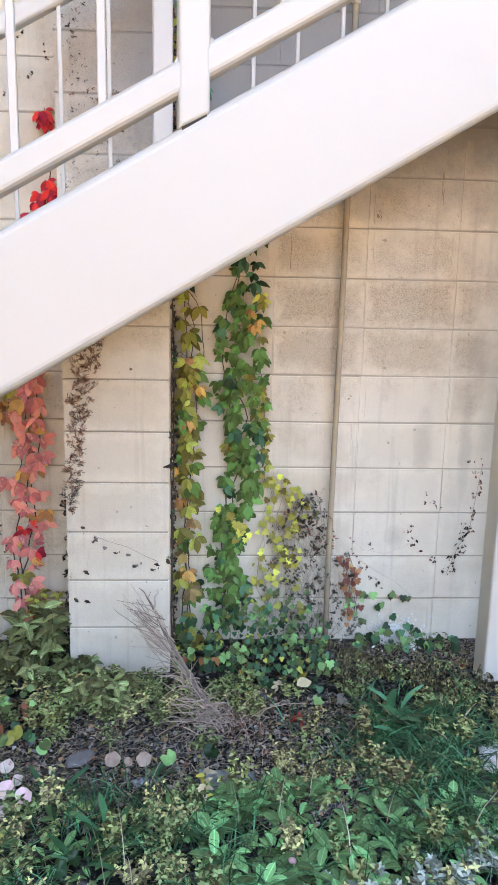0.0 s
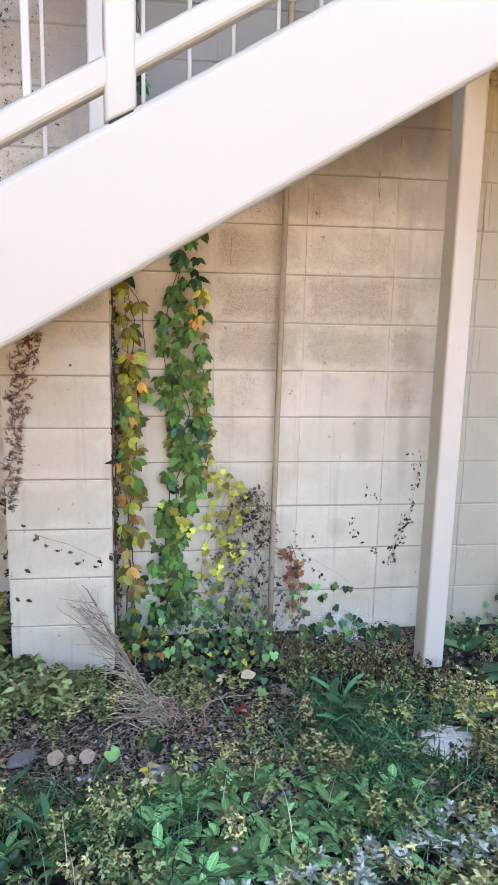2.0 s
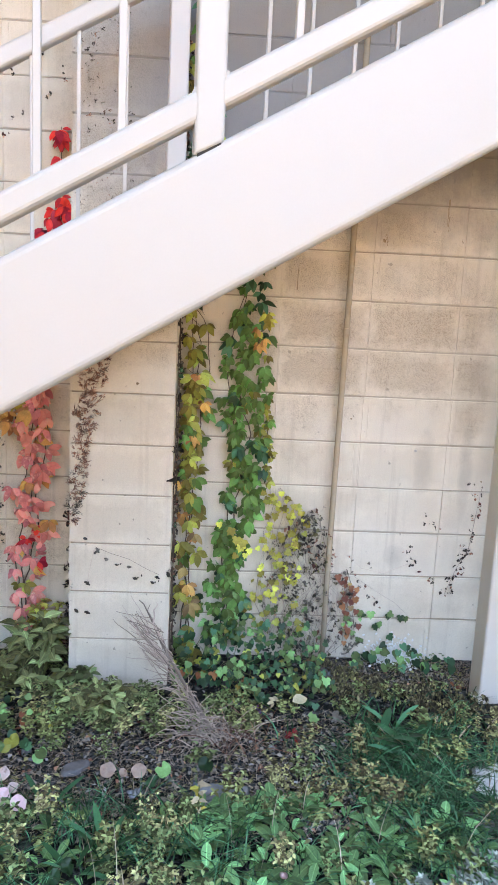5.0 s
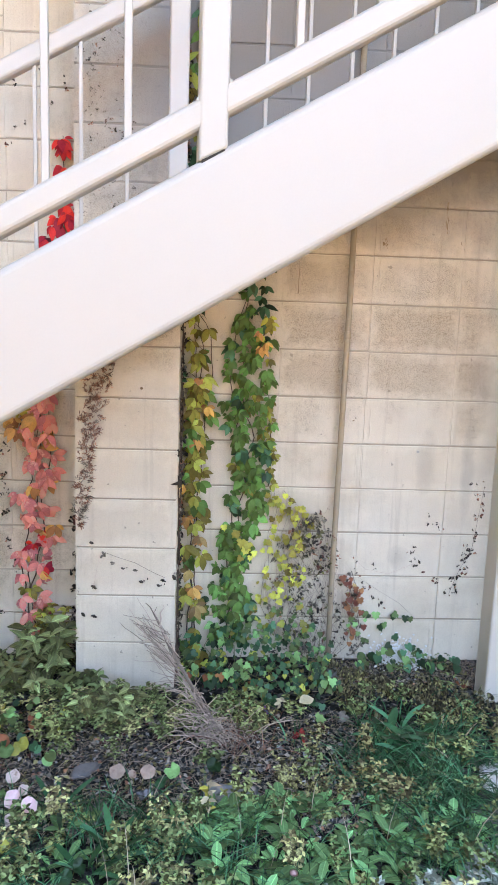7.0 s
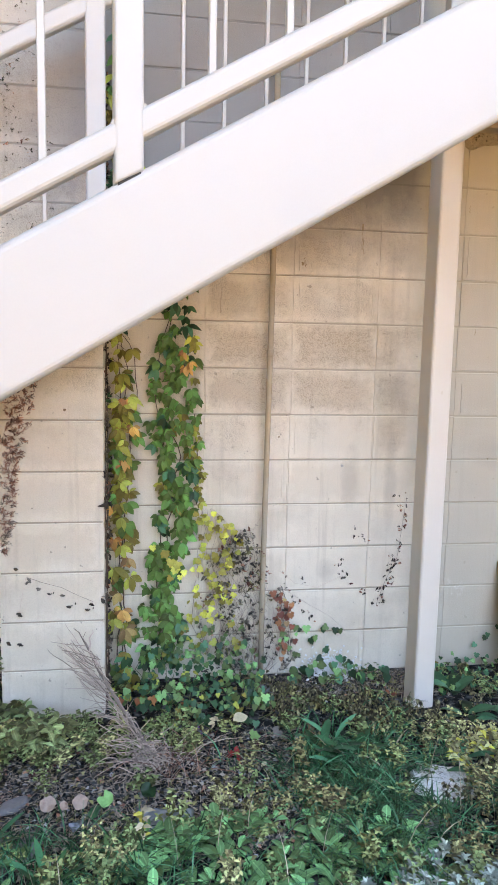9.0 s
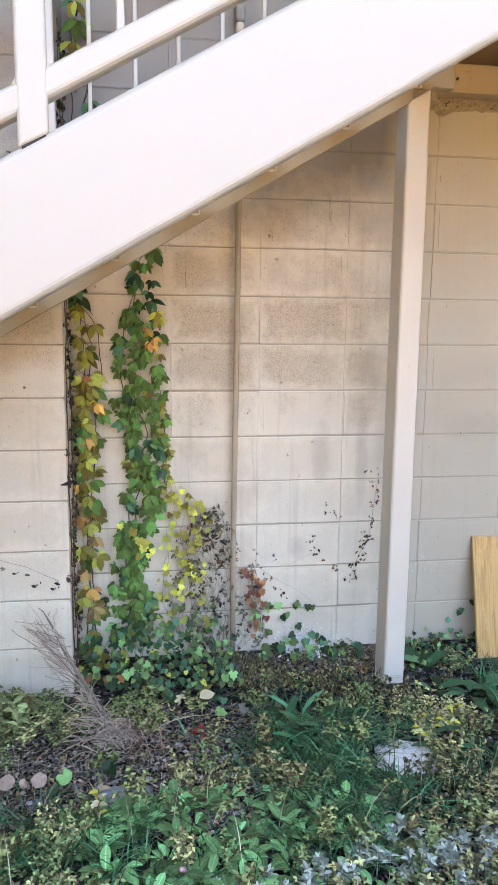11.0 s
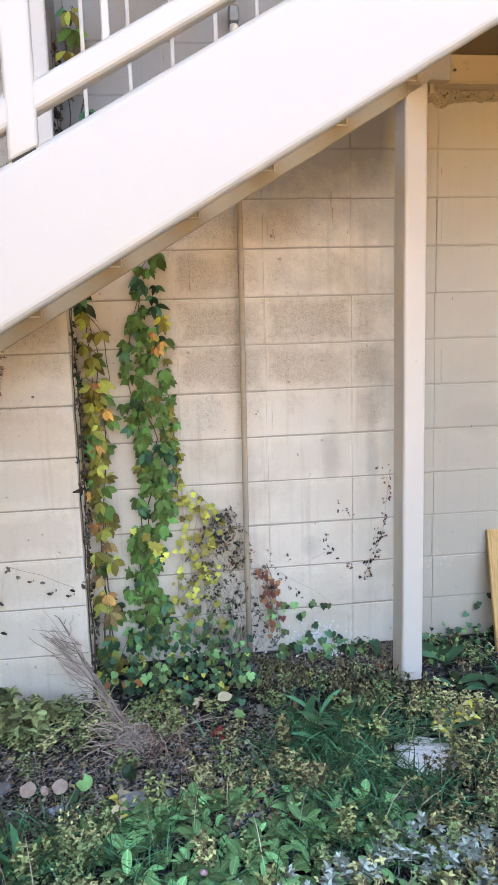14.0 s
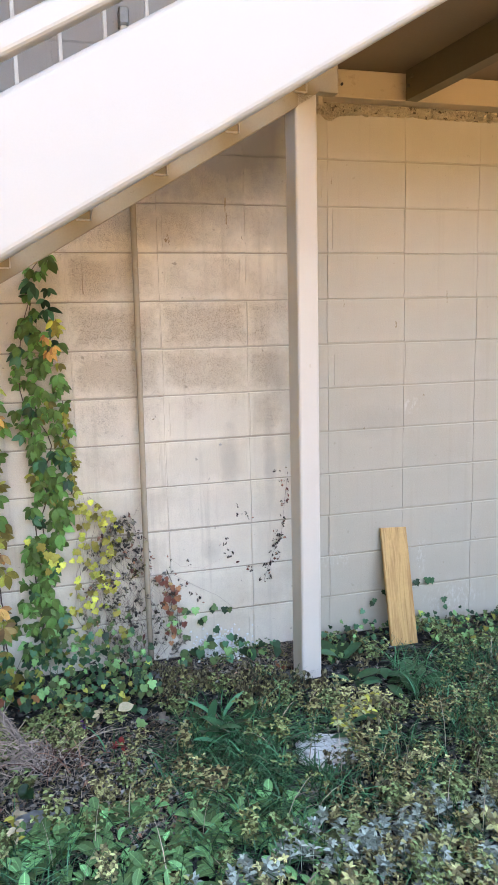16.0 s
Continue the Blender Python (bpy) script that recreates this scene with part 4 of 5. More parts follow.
climbing("dead_vine", "grey dried creeper roots and leaves on the upper pier",
         [(2.75, -0.43, 0.11), (2.4, -0.45, 0.09), (2.2, -0.42, 0.09), (2.0, -0.42, 0.12), (1.75, -0.44, 0.10)],
         300, SCABS + COMBS, "scabcomb", [(BLACKENED, 6, 1, 3), (DRY, 2, 1, 3), (GREYDRY, 5, 1, 3)], 61, y0=PIER_Y - 0.002, depth=0.008, size=(0.10, 0.42), stems=0, wobble=3.0)

# dead leaf remains and suckers, spotted over the wall
rnd = random.Random(77)
heap = Heap()
SPOTS = [((1.147, 0.84), (1.147, 0.84), 2), ((1.211, 0.835), (1.201, 0.749), 6), ((1.201, 0.749), (1.191, 0.655), 5), ((1.191, 0.655), (1.175, 0.546), 6), ((1.175, 0.546), (1.149, 0.494), 10), ((1.149, 0.494), (1.131, 0.44), 9), ((1.131, 0.44), (1.096, 0.369), 7), ((1.096, 0.369), (1.089, 0.319), 8), ((-0.938, 0.851), (-0.928, 0.831), 3), ((-0.927, 0.83), (-0.917, 0.81), 3), ((-0.925, 0.671), (-0.915, 0.651), 3), ((-0.905, 0.558), (-0.895, 0.538), 3), ((-0.961, 0.225), (-0.951, 0.205), 3), ((-0.946, 0.954), (-0.936, 0.934), 3), ((-0.999, 0.756), (-0.989, 0.736), 3), ((-1.039, 0.384), (-1.029, 0.364), 3),
         ((1.0, 0.42), (1.03, 0.38), 5),
         ((0.89, 0.55), (0.95, 0.44), 8), ((0.74, 0.45), (0.75, 0.44), 3), ((0.62, 0.50), (0.70, 0.36), 6), ((0.68, 0.36), (0.80, 0.27), 7), ((0.95, 0.70), (1.05, 0.62), 4),
         ((-0.95, 1.2), (-0.85, 1.1), 4), ((-1.0, 1.02), (-0.88, 0.95), 4), ((-0.95, 0.75), (-0.9, 0.78), 3), ((-0.9, 0.5), (-0.85, 0.35), 5), ((-0.9, 2.2), (-0.6, 2.5), 14), ((-0.85, 2.45), (-0.65, 2.6), 10)]
for (xa, za), (xb, zb), n in SPOTS:
    for i in range(n):
        t = (i + rnd.random()) / n
        at = (xa + (xb - xa) * t + rnd.gauss(0, 0.012), WALL_Y - 0.006, za + (zb - za) * t + rnd.gauss(0, 0.012))
        heap.add(rnd.choice(BLOBS if rnd.random() < 0.75 else SCABS), facing(at, (rnd.gauss(0, 0.6), -1, rnd.gauss(0, 0.6)), (rnd.gauss(0, 1), -0.3, rnd.gauss(0, 1)), rnd.uniform(0.28, 0.70)), rnd.choice((0, 0, 0, 1)))
tagged(heap.done("dead_leaf_remains", [BLACKENED, DRY]), "blackened dead leaf remains stuck on the block wall", "dead leaves", kind="stuff")
for x, z in ((-0.499, 0.630), (-0.453, 0.571), (-0.447, 0.586), (-0.412, 0.549), (-0.354, 0.527), (-0.322, 0.517), (-0.272, 0.478), (-0.207, 0.477), (-0.203, 0.458), (-0.489, 0.445), (-0.532, 0.327), (-0.488, 0.319)):
    ob = new("curled_leaf", mesh_of(BLOBS[rnd.randrange(5)], "curled_leaf", BLACKENED if rnd.random() < 0.45 else GREYDRY))
    ob.matrix_world = facing((x, PIER_Y - 0.008, z), (rnd.gauss(0, 0.4), -1, 0.2), (rnd.gauss(0, 0.4), -0.2, -1), rnd.uniform(0.6, 0.95))
    tagged(ob, "small blackened curled leaf stuck to the pier", "leaf", group="dead leaves on the pier")


# thin dead stems that the leaf remains hang on
trace = thing("dead_vine", "thin dead vine stems clinging to the painted blocks", "vine")
for y, line in ((PIER_Y - 0.002, [(-0.457, 0.595), (-0.392, 0.578), (-0.324, 0.548), (-0.255, 0.511), (-0.195, 0.481)]), (PIER_Y - 0.002, [(-0.459, 0.595), (-0.472, 0.513), (-0.487, 0.440)]), (WALL_Y - 0.003, [(1.211, 0.835), (1.201, 0.749), (1.175, 0.546), (1.131, 0.44), (1.089, 0.319)]),
                (WALL_Y - 0.003, [(0.49, 0.70), (0.54, 0.78), (0.58, 0.86)]), (WALL_Y - 0.003, [(0.62, 0.50), (0.70, 0.44), (0.80, 0.42), (0.92, 0.47)]), (WALL_Y - 0.003, [(0.66, 0.40), (0.76, 0.33), (0.86, 0.28), (0.95, 0.20)])):
    bm = bmesh.new()
    tube(bm, [(px + rnd.gauss(0, 0.003), y, pz + rnd.gauss(0, 0.003)) for px, pz in line], 0.0008, 4)
    part("stem", bm, TWIG, trace, "", True)


# ---- ivy on the ground at the foot of the wall ----
def ivy_patch(label, x0, x1, y0, y1, count, height, mats, seed, shapes=None, key="heart", size=(0.7, 1.2)):
    r = random.Random(seed)
    ob = thing("ivy_patch", label, "ivy", (0, 0, 0))
    for s in range(max(4, count // 9)):
        bm = bmesh.new()
        x, y = r.uniform(x0, x1), r.uniform(y0, y1)
        pts = [(x, y, 0.0)]
        for k in range(4):
            pts.append((pts[-1][0] + r.gauss(0, 0.03), min(y1 + 0.02, pts[-1][1] + r.gauss(0, 0.02)), pts[-1][2] + height / 4 * r.uniform(0.3, 1.1)))
        tube(bm, pts, [0.0018, 0.0016, 0.0014, 0.0012, 0.0010], 4)
        part("stem", bm, PETIOLE, ob, "", True)
    for i in range(count):
        x, y = r.uniform(x0, x1), r.uniform(y0, y1)
        if 1.60 < x < 1.83 and y < 2.84:
            continue
        z = 0.015 + height * r.random() ** 0.8 * (0.45 + 0.55 * (y - y0) / max(0.01, y1 - y0))
        n = (r.gauss(0, 0.35), -0.75 + r.gauss(0, 0.25), 0.8)
        tip = (r.gauss(0, 0.8), -1, -0.5)
        leaf_object(shapes or HEARTS, key, r.choices([m for m, _ in mats], [w for _, w in mats])[0], ob, facing((x, y, z), n, tip, r.uniform(*size)), r)
    return ob


ivy_patch("bright green heart-leaved ivy heap at the wall foot", 0.0, 0.52, 2.52, 2.94, 300, 0.22, [(IVY, 6), (DEEP, 7), (YGREEN, 0.8)], 3, IVYH, "ivyh", (0.34, 0.74))
ivy_patch("green ivy in the corner beside the pier", -0.13, 0.06, 2.72, 2.96, 46, 0.10, [(IVY, 4), (DEEP, 4), (RUST, 1), (YGREEN, 1)], 4, IVYH, "ivyh", (0.45, 0.85))
ivy_patch("green ivy creeping along the wall foot", 0.66, 1.12, 2.84, 2.97, 40, 0.10, [(IVY, 3), (DEEP, 4)], 5, size=(0.55, 0.9))
ivy_patch("green ivy at the wall foot behind the post", 1.28, 2.30, 2.72, 2.97, 230, 0.08, [(IVY, 4), (DEEP, 7), (YGREEN, 0.6)], 7, IVYS, "ivy", (0.28, 0.62))
ivy_patch("pale green ivy around the leaning board", 1.72, 2.35, 2.55, 2.80, 150, 0.06, [(IVY, 7), (DEEP, 3), (YGREEN, 1)], 9, IVYS, "ivy", (0.26, 0.58))
ivy_patch("round green leaves at the foot of the bush", -0.98, -0.55, 2.16, 2.46, 64, 0.10, [(IVY, 4), (DEEP, 3), (YGREEN, 1.2), (RUST, 0.4)], 13, [lobed(0.05, k, 2) for k in range(3)], "rounded", (0.4, 0.8))
for x, z in ((0.72, 0.23), (0.70, 0.245), (0.75, 0.24), (0.77, 0.18), (0.79, 0.19), (0.83, 0.23), (0.85, 0.235), (0.84, 0.13), (0.91, 0.22), (0.89, 0.225), (0.94, 0.05), (0.97, 0.06), (0.99, 0.04), (0.93, 0.08),
             (1.59, 0.12), (1.60, 0.07), (1.65, 0.17), (1.64, 0.155), (1.70, 0.21), (1.55, 0.05), (1.50, 0.04), (1.87, 0.24), (1.94, 0.245), (1.96, 0.24), (2.03, 0.13)):
    ob = new("ivy_leaf", mesh_of(IVYS[rnd.randrange(4)], "ivy_leaf", IVY if rnd.random() < 0.6 and x < 1.5 else DEEP))
    ob.matrix_world = facing((x, WALL_Y - 0.02, z), (rnd.gauss(0, 0.3), -1, 0.35), (rnd.gauss(0, 0.5), 0, -1), rnd.uniform(0.42, 0.78))
    tagged(ob, "single green ivy leaf on the block wall", "leaf", group="ivy leaves on the wall")


# ---- leafy bush and weeds ----
def leafy_bush(label, x, y, stems, height, spread, material, seed, leaf=1.0):
    r = random.Random(seed)
    ob = thing("leafy_bush", label, "bush", (x, y, 0))
    for s in range(stems):
        a, q = r.uniform(0, 2 * math.pi), spread * math.sqrt(r.random())
        top = Vector((q * math.cos(a), q * math.sin(a) * 0.6, height * r.uniform(0.55, 1.0)))
        foot = Vector((top.x * 0.3, top.y * 0.3, 0))
        pts = [foot.lerp(top, t) + Vector((0, 0, 0.12 * height * math.sin(math.pi * t))) for t in (0, 0.35, 0.7, 1)]
        bm = bmesh.new()
        tube(bm, pts, [0.003, 0.0026, 0.002, 0.0014], 5)
        stem = part("stem", bm, PETIOLE, ob, "", True)
        for k in range(5):
            at = pts[1].lerp(pts[3], k / 4) if k < 4 else pts[3]
            turn = r.uniform(0, math.pi)
            for side in range(2 if k < 4 else 4):
                b = turn + math.pi * side if k < 4 else turn + math.pi / 2 * side
                d = Vector((math.cos(b), math.sin(b), 0.15))
                leaf_object(OVALS, "oval", material, ob, facing(at, (-0.3 * d.x + r.gauss(0, 0.4), -0.3 - 0.3 * d.y + r.gauss(0, 0.35), 1), d + Vector((0, 0, r.gauss(-0.1, 0.25))), leaf * r.uniform(0.65, 1.25)), r)
    return ob


leafy_bush("leafy olive-green bush at the foot of the red creeper", -0.88, 2.60, 20, 0.17, 0.20, BUSHLEAF, 2, 0.66)
leafy_bush("leafy bush with large pale-veined leaves beside the pier", -0.69, 2.70, 18, 0.27, 0.10, BUSHLEAF, 3, 0.88)
leafy_bush("thin bush with small yellowish leaves behind the others", -0.68, 2.86, 12, 0.30, 0.08, YGREEN, 5, 0.5)
leafy_bush("low olive-green weed in front of the pier", -0.37, 2.42, 26, 0.13, 0.13, BUSHLEAF, 4, 0.52)
leafy_bush("low leafy weed at the pier foot", -0.50, 2.56, 18, 0.12, 0.12, OLIVE, 6, 0.55)


def round_shape(size, seed, depth=0.75):
    """A round leaf, notched at its stalk by a depth, cupped and ruffled at the rim."""
    r, n = random.Random(seed), 22
    verts = [(0, 0, 0)]
    for k in (0.45, 0.8, 1.0):
        for i in range(n):
            a = 2 * math.pi * (i + 0.5) / n
            notch = 1 - depth * math.exp(-((min(a, 2 * math.pi - a)) / 0.30) ** 2)
            q = size / 2 * k * notch * (1 + 0.05 * math.sin(5 * a + seed))
            verts.append((q * math.sin(a), -q * math.cos(a) * 0.92, size * (0.16 * k * k * (1 + 0.8 * math.sin(3 * a + seed)) + 0.03 * k * math.sin(8 * a + 2 * seed))))
    faces = [(0, 1 + i, 1 + (i + 1) % n) for i in range(n)]
    for j in (0, 1):
        faces += [(1 + n * j + i, 1 + n * (j + 1) + i, 1 + n * (j + 1) + (i + 1) % n, 1 + n * j + (i + 1) % n) for i in range(n)]
    return verts, faces


ROUNDS = [round_shape(0.05, k) for k in range(4)]
DISCS = [round_shape(0.05, k, 0.12) for k in range(4)]


def round_leaf(label, x, y, h, size, material, seed):
    """A single round notched leaf on a thin bent stalk."""
    r = random.Random(seed)
    ob = thing("round_leaf_weed", label, "weed", (x, y, 0), group="round-leaved weeds")
    fx, fy = r.gauss(0, 0.02), r.gauss(0.01, 0.02)
    bm = bmesh.new()
    tube(bm, [(fx, fy, -0.004), (fx * 0.6, fy * 0.6, h * 0.6), (0, 0, h - 0.002)], [0.0016, 0.0014, 0.0011], 5)
    part("stalk", bm, PETIOLE, ob, "", True)
    whole = material in (FUNGUS, PINK, BLUSH)
    leaf_object(DISCS if whole else ROUNDS, "disc" if whole else "round", material, ob, facing((0, 0, h), (r.gauss(0, 0.25), -0.75 + r.gauss(0, 0.2), 1), (r.gauss(0, 1), -0.8, -0.3), size / 0.05 * 0.92), r)
    return ob


for k, (x, y, q, m, lab) in enumerate(((-0.69, 2.53, 0.042, IVY, "bright green"), (-0.75, 2.42, 0.050, IVY, "bright green"), (-0.81, 2.35, 0.044, IVY, "bright green"), (-0.77, 2.31, 0.040, DEEP, "dark green"),
                                   (-0.69, 2.16, 0.056, IVY, "bluish green"), (-0.66, 2.24, 0.062, YGREEN, "yellow-green"), (-0.82, 2.25, 0.070, YGREEN, "yellow-green"), (-0.72, 2.06, 0.048, IVY, "pale green"), (-0.65, 1.95, 0.046, IVY, "pale green"),
                                   (-0.57, 1.70, 0.046, YGREEN, "yellow-green"), (-0.65, 2.45, 0.040, IVY, "bright green"), (-0.69, 1.89, 0.044, IVY, "pale green"), (-0.12, 2.04, 0.058, IVY, "bright green"), (-0.15, 2.02, 0.048, DEEP, "dark green"),
                                   (-0.10, 1.86, 0.042, IVY, "bright green"), (-0.35, 1.87, 0.050, IVY, "bright green"), (-0.38, 1.60, 0.052, DEEP, "bluish green"), (-0.34, 1.62, 0.044, DEEP, "bluish green"), (0.02, 2.11, 0.060, DEEP, "dark green"),
                                   (0.51, 2.40, 0.046, GREYDRY, "greyish"), (0.25, 2.57, 0.052, DEEP, "dark green"), (-0.60, 2.36, 0.040, IVY, "bright green"), (-0.72, 2.36, 0.038, IVY, "bright green"), (-0.78, 2.48, 0.040, DEEP, "dark green"))):
    round_leaf(lab + " round notched leaf on a thin stalk", x, y, 0.03 + 0.035 * ((k * 7) % 5) / 4, q, m, 300 + k)


def broadleaf(label, x, y, leaves, length, material, seed, upright=0.5, width=0.45):
    r = random.Random(seed)
    ob = thing("broadleaf_weed", label, "weed", (x, y, 0.005), group="broadleaf weeds")
    shapes = [leaf_shape(0.1, 0.1 * width, 0.58, 0.3, 0.2 + 0.15 * k, 7, 0.04, k, 0.5) for k in range(3)]
    for k in range(leaves):
        a = 2 * math.pi * (k * 0.382 + r.uniform(-0.05, 0.05))
        d = Vector((math.cos(a), math.sin(a), upright * r.uniform(0.6, 1.6)))
        n = Vector((-d.x * d.z, -d.y * d.z, 1.0)) + Vector((r.gauss(0, 0.12), r.gauss(0, 0.12), 0))
        leaf_object(shapes, ("broad", width), material, ob, facing((0.012 * d.x, 0.012 * d.y, r.uniform(0, 0.03)), n, d, length / 0.1 * r.uniform(0.7, 1.1)), r)
    return ob


rnd = random.Random(8)
for i in range(120):
    x, y = rnd.uniform(-0.05, 0.85), rnd.uniform(1.38, 1.95)
    broadleaf("low green weed with broad smooth oval leaves", x, y, rnd.randint(6, 11), rnd.uniform(0.036, 0.066), BROAD, 100 + i, rnd.uniform(0.4, 1.0), rnd.choice((0.46, 0.55)))
DOCKS = ((1.60, 2.42), (1.53, 2.47), (1.33, 2.52), (1.45, 2.45), (1.36, 2.71))
for x, y, n, l, w, up in ((1.60, 2.42, 6, 0.125, 0.5, 0.3), (1.53, 2.47, 4, 0.12, 0.5, 0.3), (1.33, 2.52, 5, 0.11, 0.5, 0.3), (1.45, 2.45, 5, 0.10, 0.48, 0.3), (1.36, 2.71, 5, 0.12, 0.50, 0.7), (0.715, 2.35, 5, 0.13, 0.17, 1.3), (1.22, 2.09, 4, 0.10, 0.34, 0.25), (1.17, 2.20, 4, 0.10, 0.34, 0.5), (1.06, 2.12, 3, 0.09, 0.34, 0.3),
                       (0.66, 2.29, 8, 0.14, 0.26, 0.9), (0.76, 2.25, 8, 0.13, 0.26, 0.9), (0.70, 2.19, 7, 0.11, 0.24, 0.8), (-0.46, 1.90, 7, 0.12, 0.14, 1.2), (-0.26, 1.71, 8, 0.13, 0.16, 1.0), (-0.33, 1.64, 7, 0.11, 0.16, 0.9)):
    broadleaf("dark green dock plant with long leaves", x, y, n, l, GRASS if w < 0.3 else DEEP, int(1000 * x), up, w)
for i in range(12):
    broadleaf("small green weed with broad leaves", rnd.uniform(-0.6, -0.05), rnd.uniform(1.5, 1.85), 5, rnd.uniform(0.04, 0.06), BROAD, 200 + i, 0.6)

# silver star-shaped weeds
star = [leaf_shape(0.027, 0.0125, 0.45, 0.35, 0.2, 3, 0.0, k) for k in range(2)]
rnd = random.Random(15)
for i in range(104):
    x, y = (rnd.uniform(0.80, 1.75), rnd.uniform(1.28, 1.68)) if i < 86 else (rnd.uniform(0.1, 0.9), rnd.uniform(1.33, 1.58))
    ob = thing("silver_weed", "low grey-green weed with star-shaped leaf heads", "weed", (x, y, 0), group="silver weeds")
    paint = SILVER if rnd.random() < 0.8 else PALE
    for s in range(rnd.randint(3, 5)):
        heap = Heap()
        sx, sy, h = rnd.gauss(0, 0.035), rnd.gauss(0, 0.035), rnd.uniform(0.025, 0.085)
        bend = (rnd.gauss(0, 0.25), rnd.gauss(-0.15, 0.25))
        for lv in range(2):
            z = h * (0.72 + 0.28 * lv)
            count = rnd.randint(5, 7)
            for k in range(count):
                a = 2 * math.pi * k / count + lv + rnd.uniform(-0.25, 0.25)
                d = Vector((math.cos(a), math.sin(a), 0.25 * lv + rnd.uniform(-0.1, 0.2)))
                heap.add(star[k % 2], facing((sx, sy, z), (-0.4 * d.x + bend[0], -0.4 * d.y + bend[1], 1), d, rnd.uniform(0.65, 1.2) * (0.85 if lv else 1.1)))
        heap.add(([(sx - 0.0015, sy, 0), (sx + 0.0015, sy, 0), (sx + 0.001, sy, h), (sx - 0.001, sy, h)], [(0, 1, 2, 3)]), Matrix.Identity(4))
        heap.done("leaf_head", [paint], ob)

# small-leaved weeds, grass, litter: too many to count
tiny = [leaf_shape(0.027, 0.0150, 0.48, 0.3, 0.25, 3, 0.0, k, 0.8) for k in range(2)]


narrow = [leaf_shape(0.026, 0.0075, 0.4, 0.5, 0.6, 3, 0.0, k, 0.8) for k in range(2)]


def weed_clump(heap, r, x, y, index, height, stems, spread, leaf, rise=0.25, shapes=tiny):
    for s in range(stems):
        a, q = r.uniform(0, 6.283), spread * math.sqrt(r.random())
        tx, ty, h = x + q * math.cos(a), y + q * math.sin(a), height * r.uniform(0.5, 1.1)
        fx, fy = x + 0.4 * q * math.cos(a), y + 0.4 * q * math.sin(a)
        levels = max(2, int(h / 0.024))
        for lv in range(levels):
            t = (lv + 1) / levels
            for k in range(4 if lv < levels - 1 else 7):
                b = 1.57 * k + lv * 0.8 + r.uniform(-0.3, 0.3)
                d = Vector((math.cos(b), math.sin(b), rise + (r.gauss(0, 0.5) if rise < 0 else 0)))
                lean = (-0.3 * d.x + r.gauss(0, 0.2), -0.2 - 0.3 * d.y, 1) if rise > 0 else (d.x + r.gauss(0, 0.4), d.y + r.gauss(0, 0.4) - 0.3, 0.7)
                heap.add(shapes[k % 2], facing((fx + (tx - fx) * t, fy + (ty - fy) * t, h * t), lean, d, leaf * r.uniform(0.65, 1.25)), index)


def zone(x, y):
    """Which weeds grow where: a list of (kind, weight)."""
    if 0.70 < x < 1.14 and y > 2.76:
        return ((4, 0.5), (0, 0.2))
    if 0.5 < x < 1.55 and y > 2.42:
        return ((4, 4.2), (2, 1.6), (0, 0.7))
    if y > 2.62:
        return ((4, 2), (2, 2), (0, 2), (3, 1)) if x > 0.5 else ((3, 3), (0, 2))
    if x < 0.22 and 1.90 < y < 2.34:
        return ((0, 0.25), (3, 0.3))
    if 0.20 < x < 0.62 and 2.12 < y < 2.62:
        return ((2, 0.8), (3, 0.4))
    if 0.2 < x < 0.66 and 1.92 < y <= 2.12:
        return ((2, 4), (0, 3), (1, 0.4))
    if 0.55 < x < 1.0 and 1.8 < y < 2.4:
        return ((3, 0.7), (0, 0.5))
    if 1.12 < x < 1.5 and 2.22 < y < 2.46:
        return ((1, 4), (0, 2))
    if x > 1.5 and y > 1.75:
        return ((2, 1.9), (0, 1.8), (4, 2.2))
    if x > 1.0 and 1.75 < y:
        return ((2, 3.0), (0, 2.0), (1, 0.6), (4, 0.9))
    if x > 0.75:
        return ((0, 2.0), (2, 2.6), (3, 0.3))
    if -0.17 < x < 0.2 and y < 1.86:
        return ((1, 2.6), (0, 3), (3, 0.8))
    if x < -0.17 and y < 1.9:
        return ((1, 0.5), (0, 1.0), (3, 1.0))
    return ((0, 3.0), (1, 2), (3, 2))


rnd = random.Random(21)
heap = Heap()
for i in range(1500):
    x, y = rnd.uniform(-1.15, 2.4), rnd.uniform(1.3, 2.92)
    if 1.58 < x < 1.85 and y > 2.5 or any(math.hypot(x - p, y - q + 0.04) < 0.085 for p, q in DOCKS):
        continue
    if abs(x - 1.0) < 0.13 and abs(y - 2.05) < 0.10 or (PIER_L - 0.05 < x < PIER_R + 0.05 and y > 2.6) or (y > 2.5 and -0.05 < x < 0.5) or (1.1 < x < 1.27 and y > 2.55):
        continue
    kinds = zone(x, y)
    if rnd.random() > sum(w for _, w in kinds) / 6.5 or (0.0 < x < 0.85 and y < 1.88 and rnd.random() < 0.88):
        continue
    k = rnd.choices([q for q, _ in kinds], [w for _, w in kinds])[0]
    if k == 3:
        k = 3 if rnd.random() < 0.5 else 0
    limp = k == 4 or k == 2 and y > 2.4
    weed_clump(heap, rnd, x, y, k, rnd.uniform(0.04, 0.11 if y < 2.6 else 0.07), rnd.randint(7, 12), rnd.uniform(0.03, 0.06), rnd.uniform(0.36, 0.72) * (0.84 if x > 0.9 and not limp else 1),
               -0.9 if limp else 0.25, narrow if limp and x > 1.5 else tiny)
tagged(heap.done("weed_cover", [OLIVE, PALE, TAN, BUSH, DRAB]), "low olive, yellowish and withered small-leaved weeds", "weeds", kind="stuff")


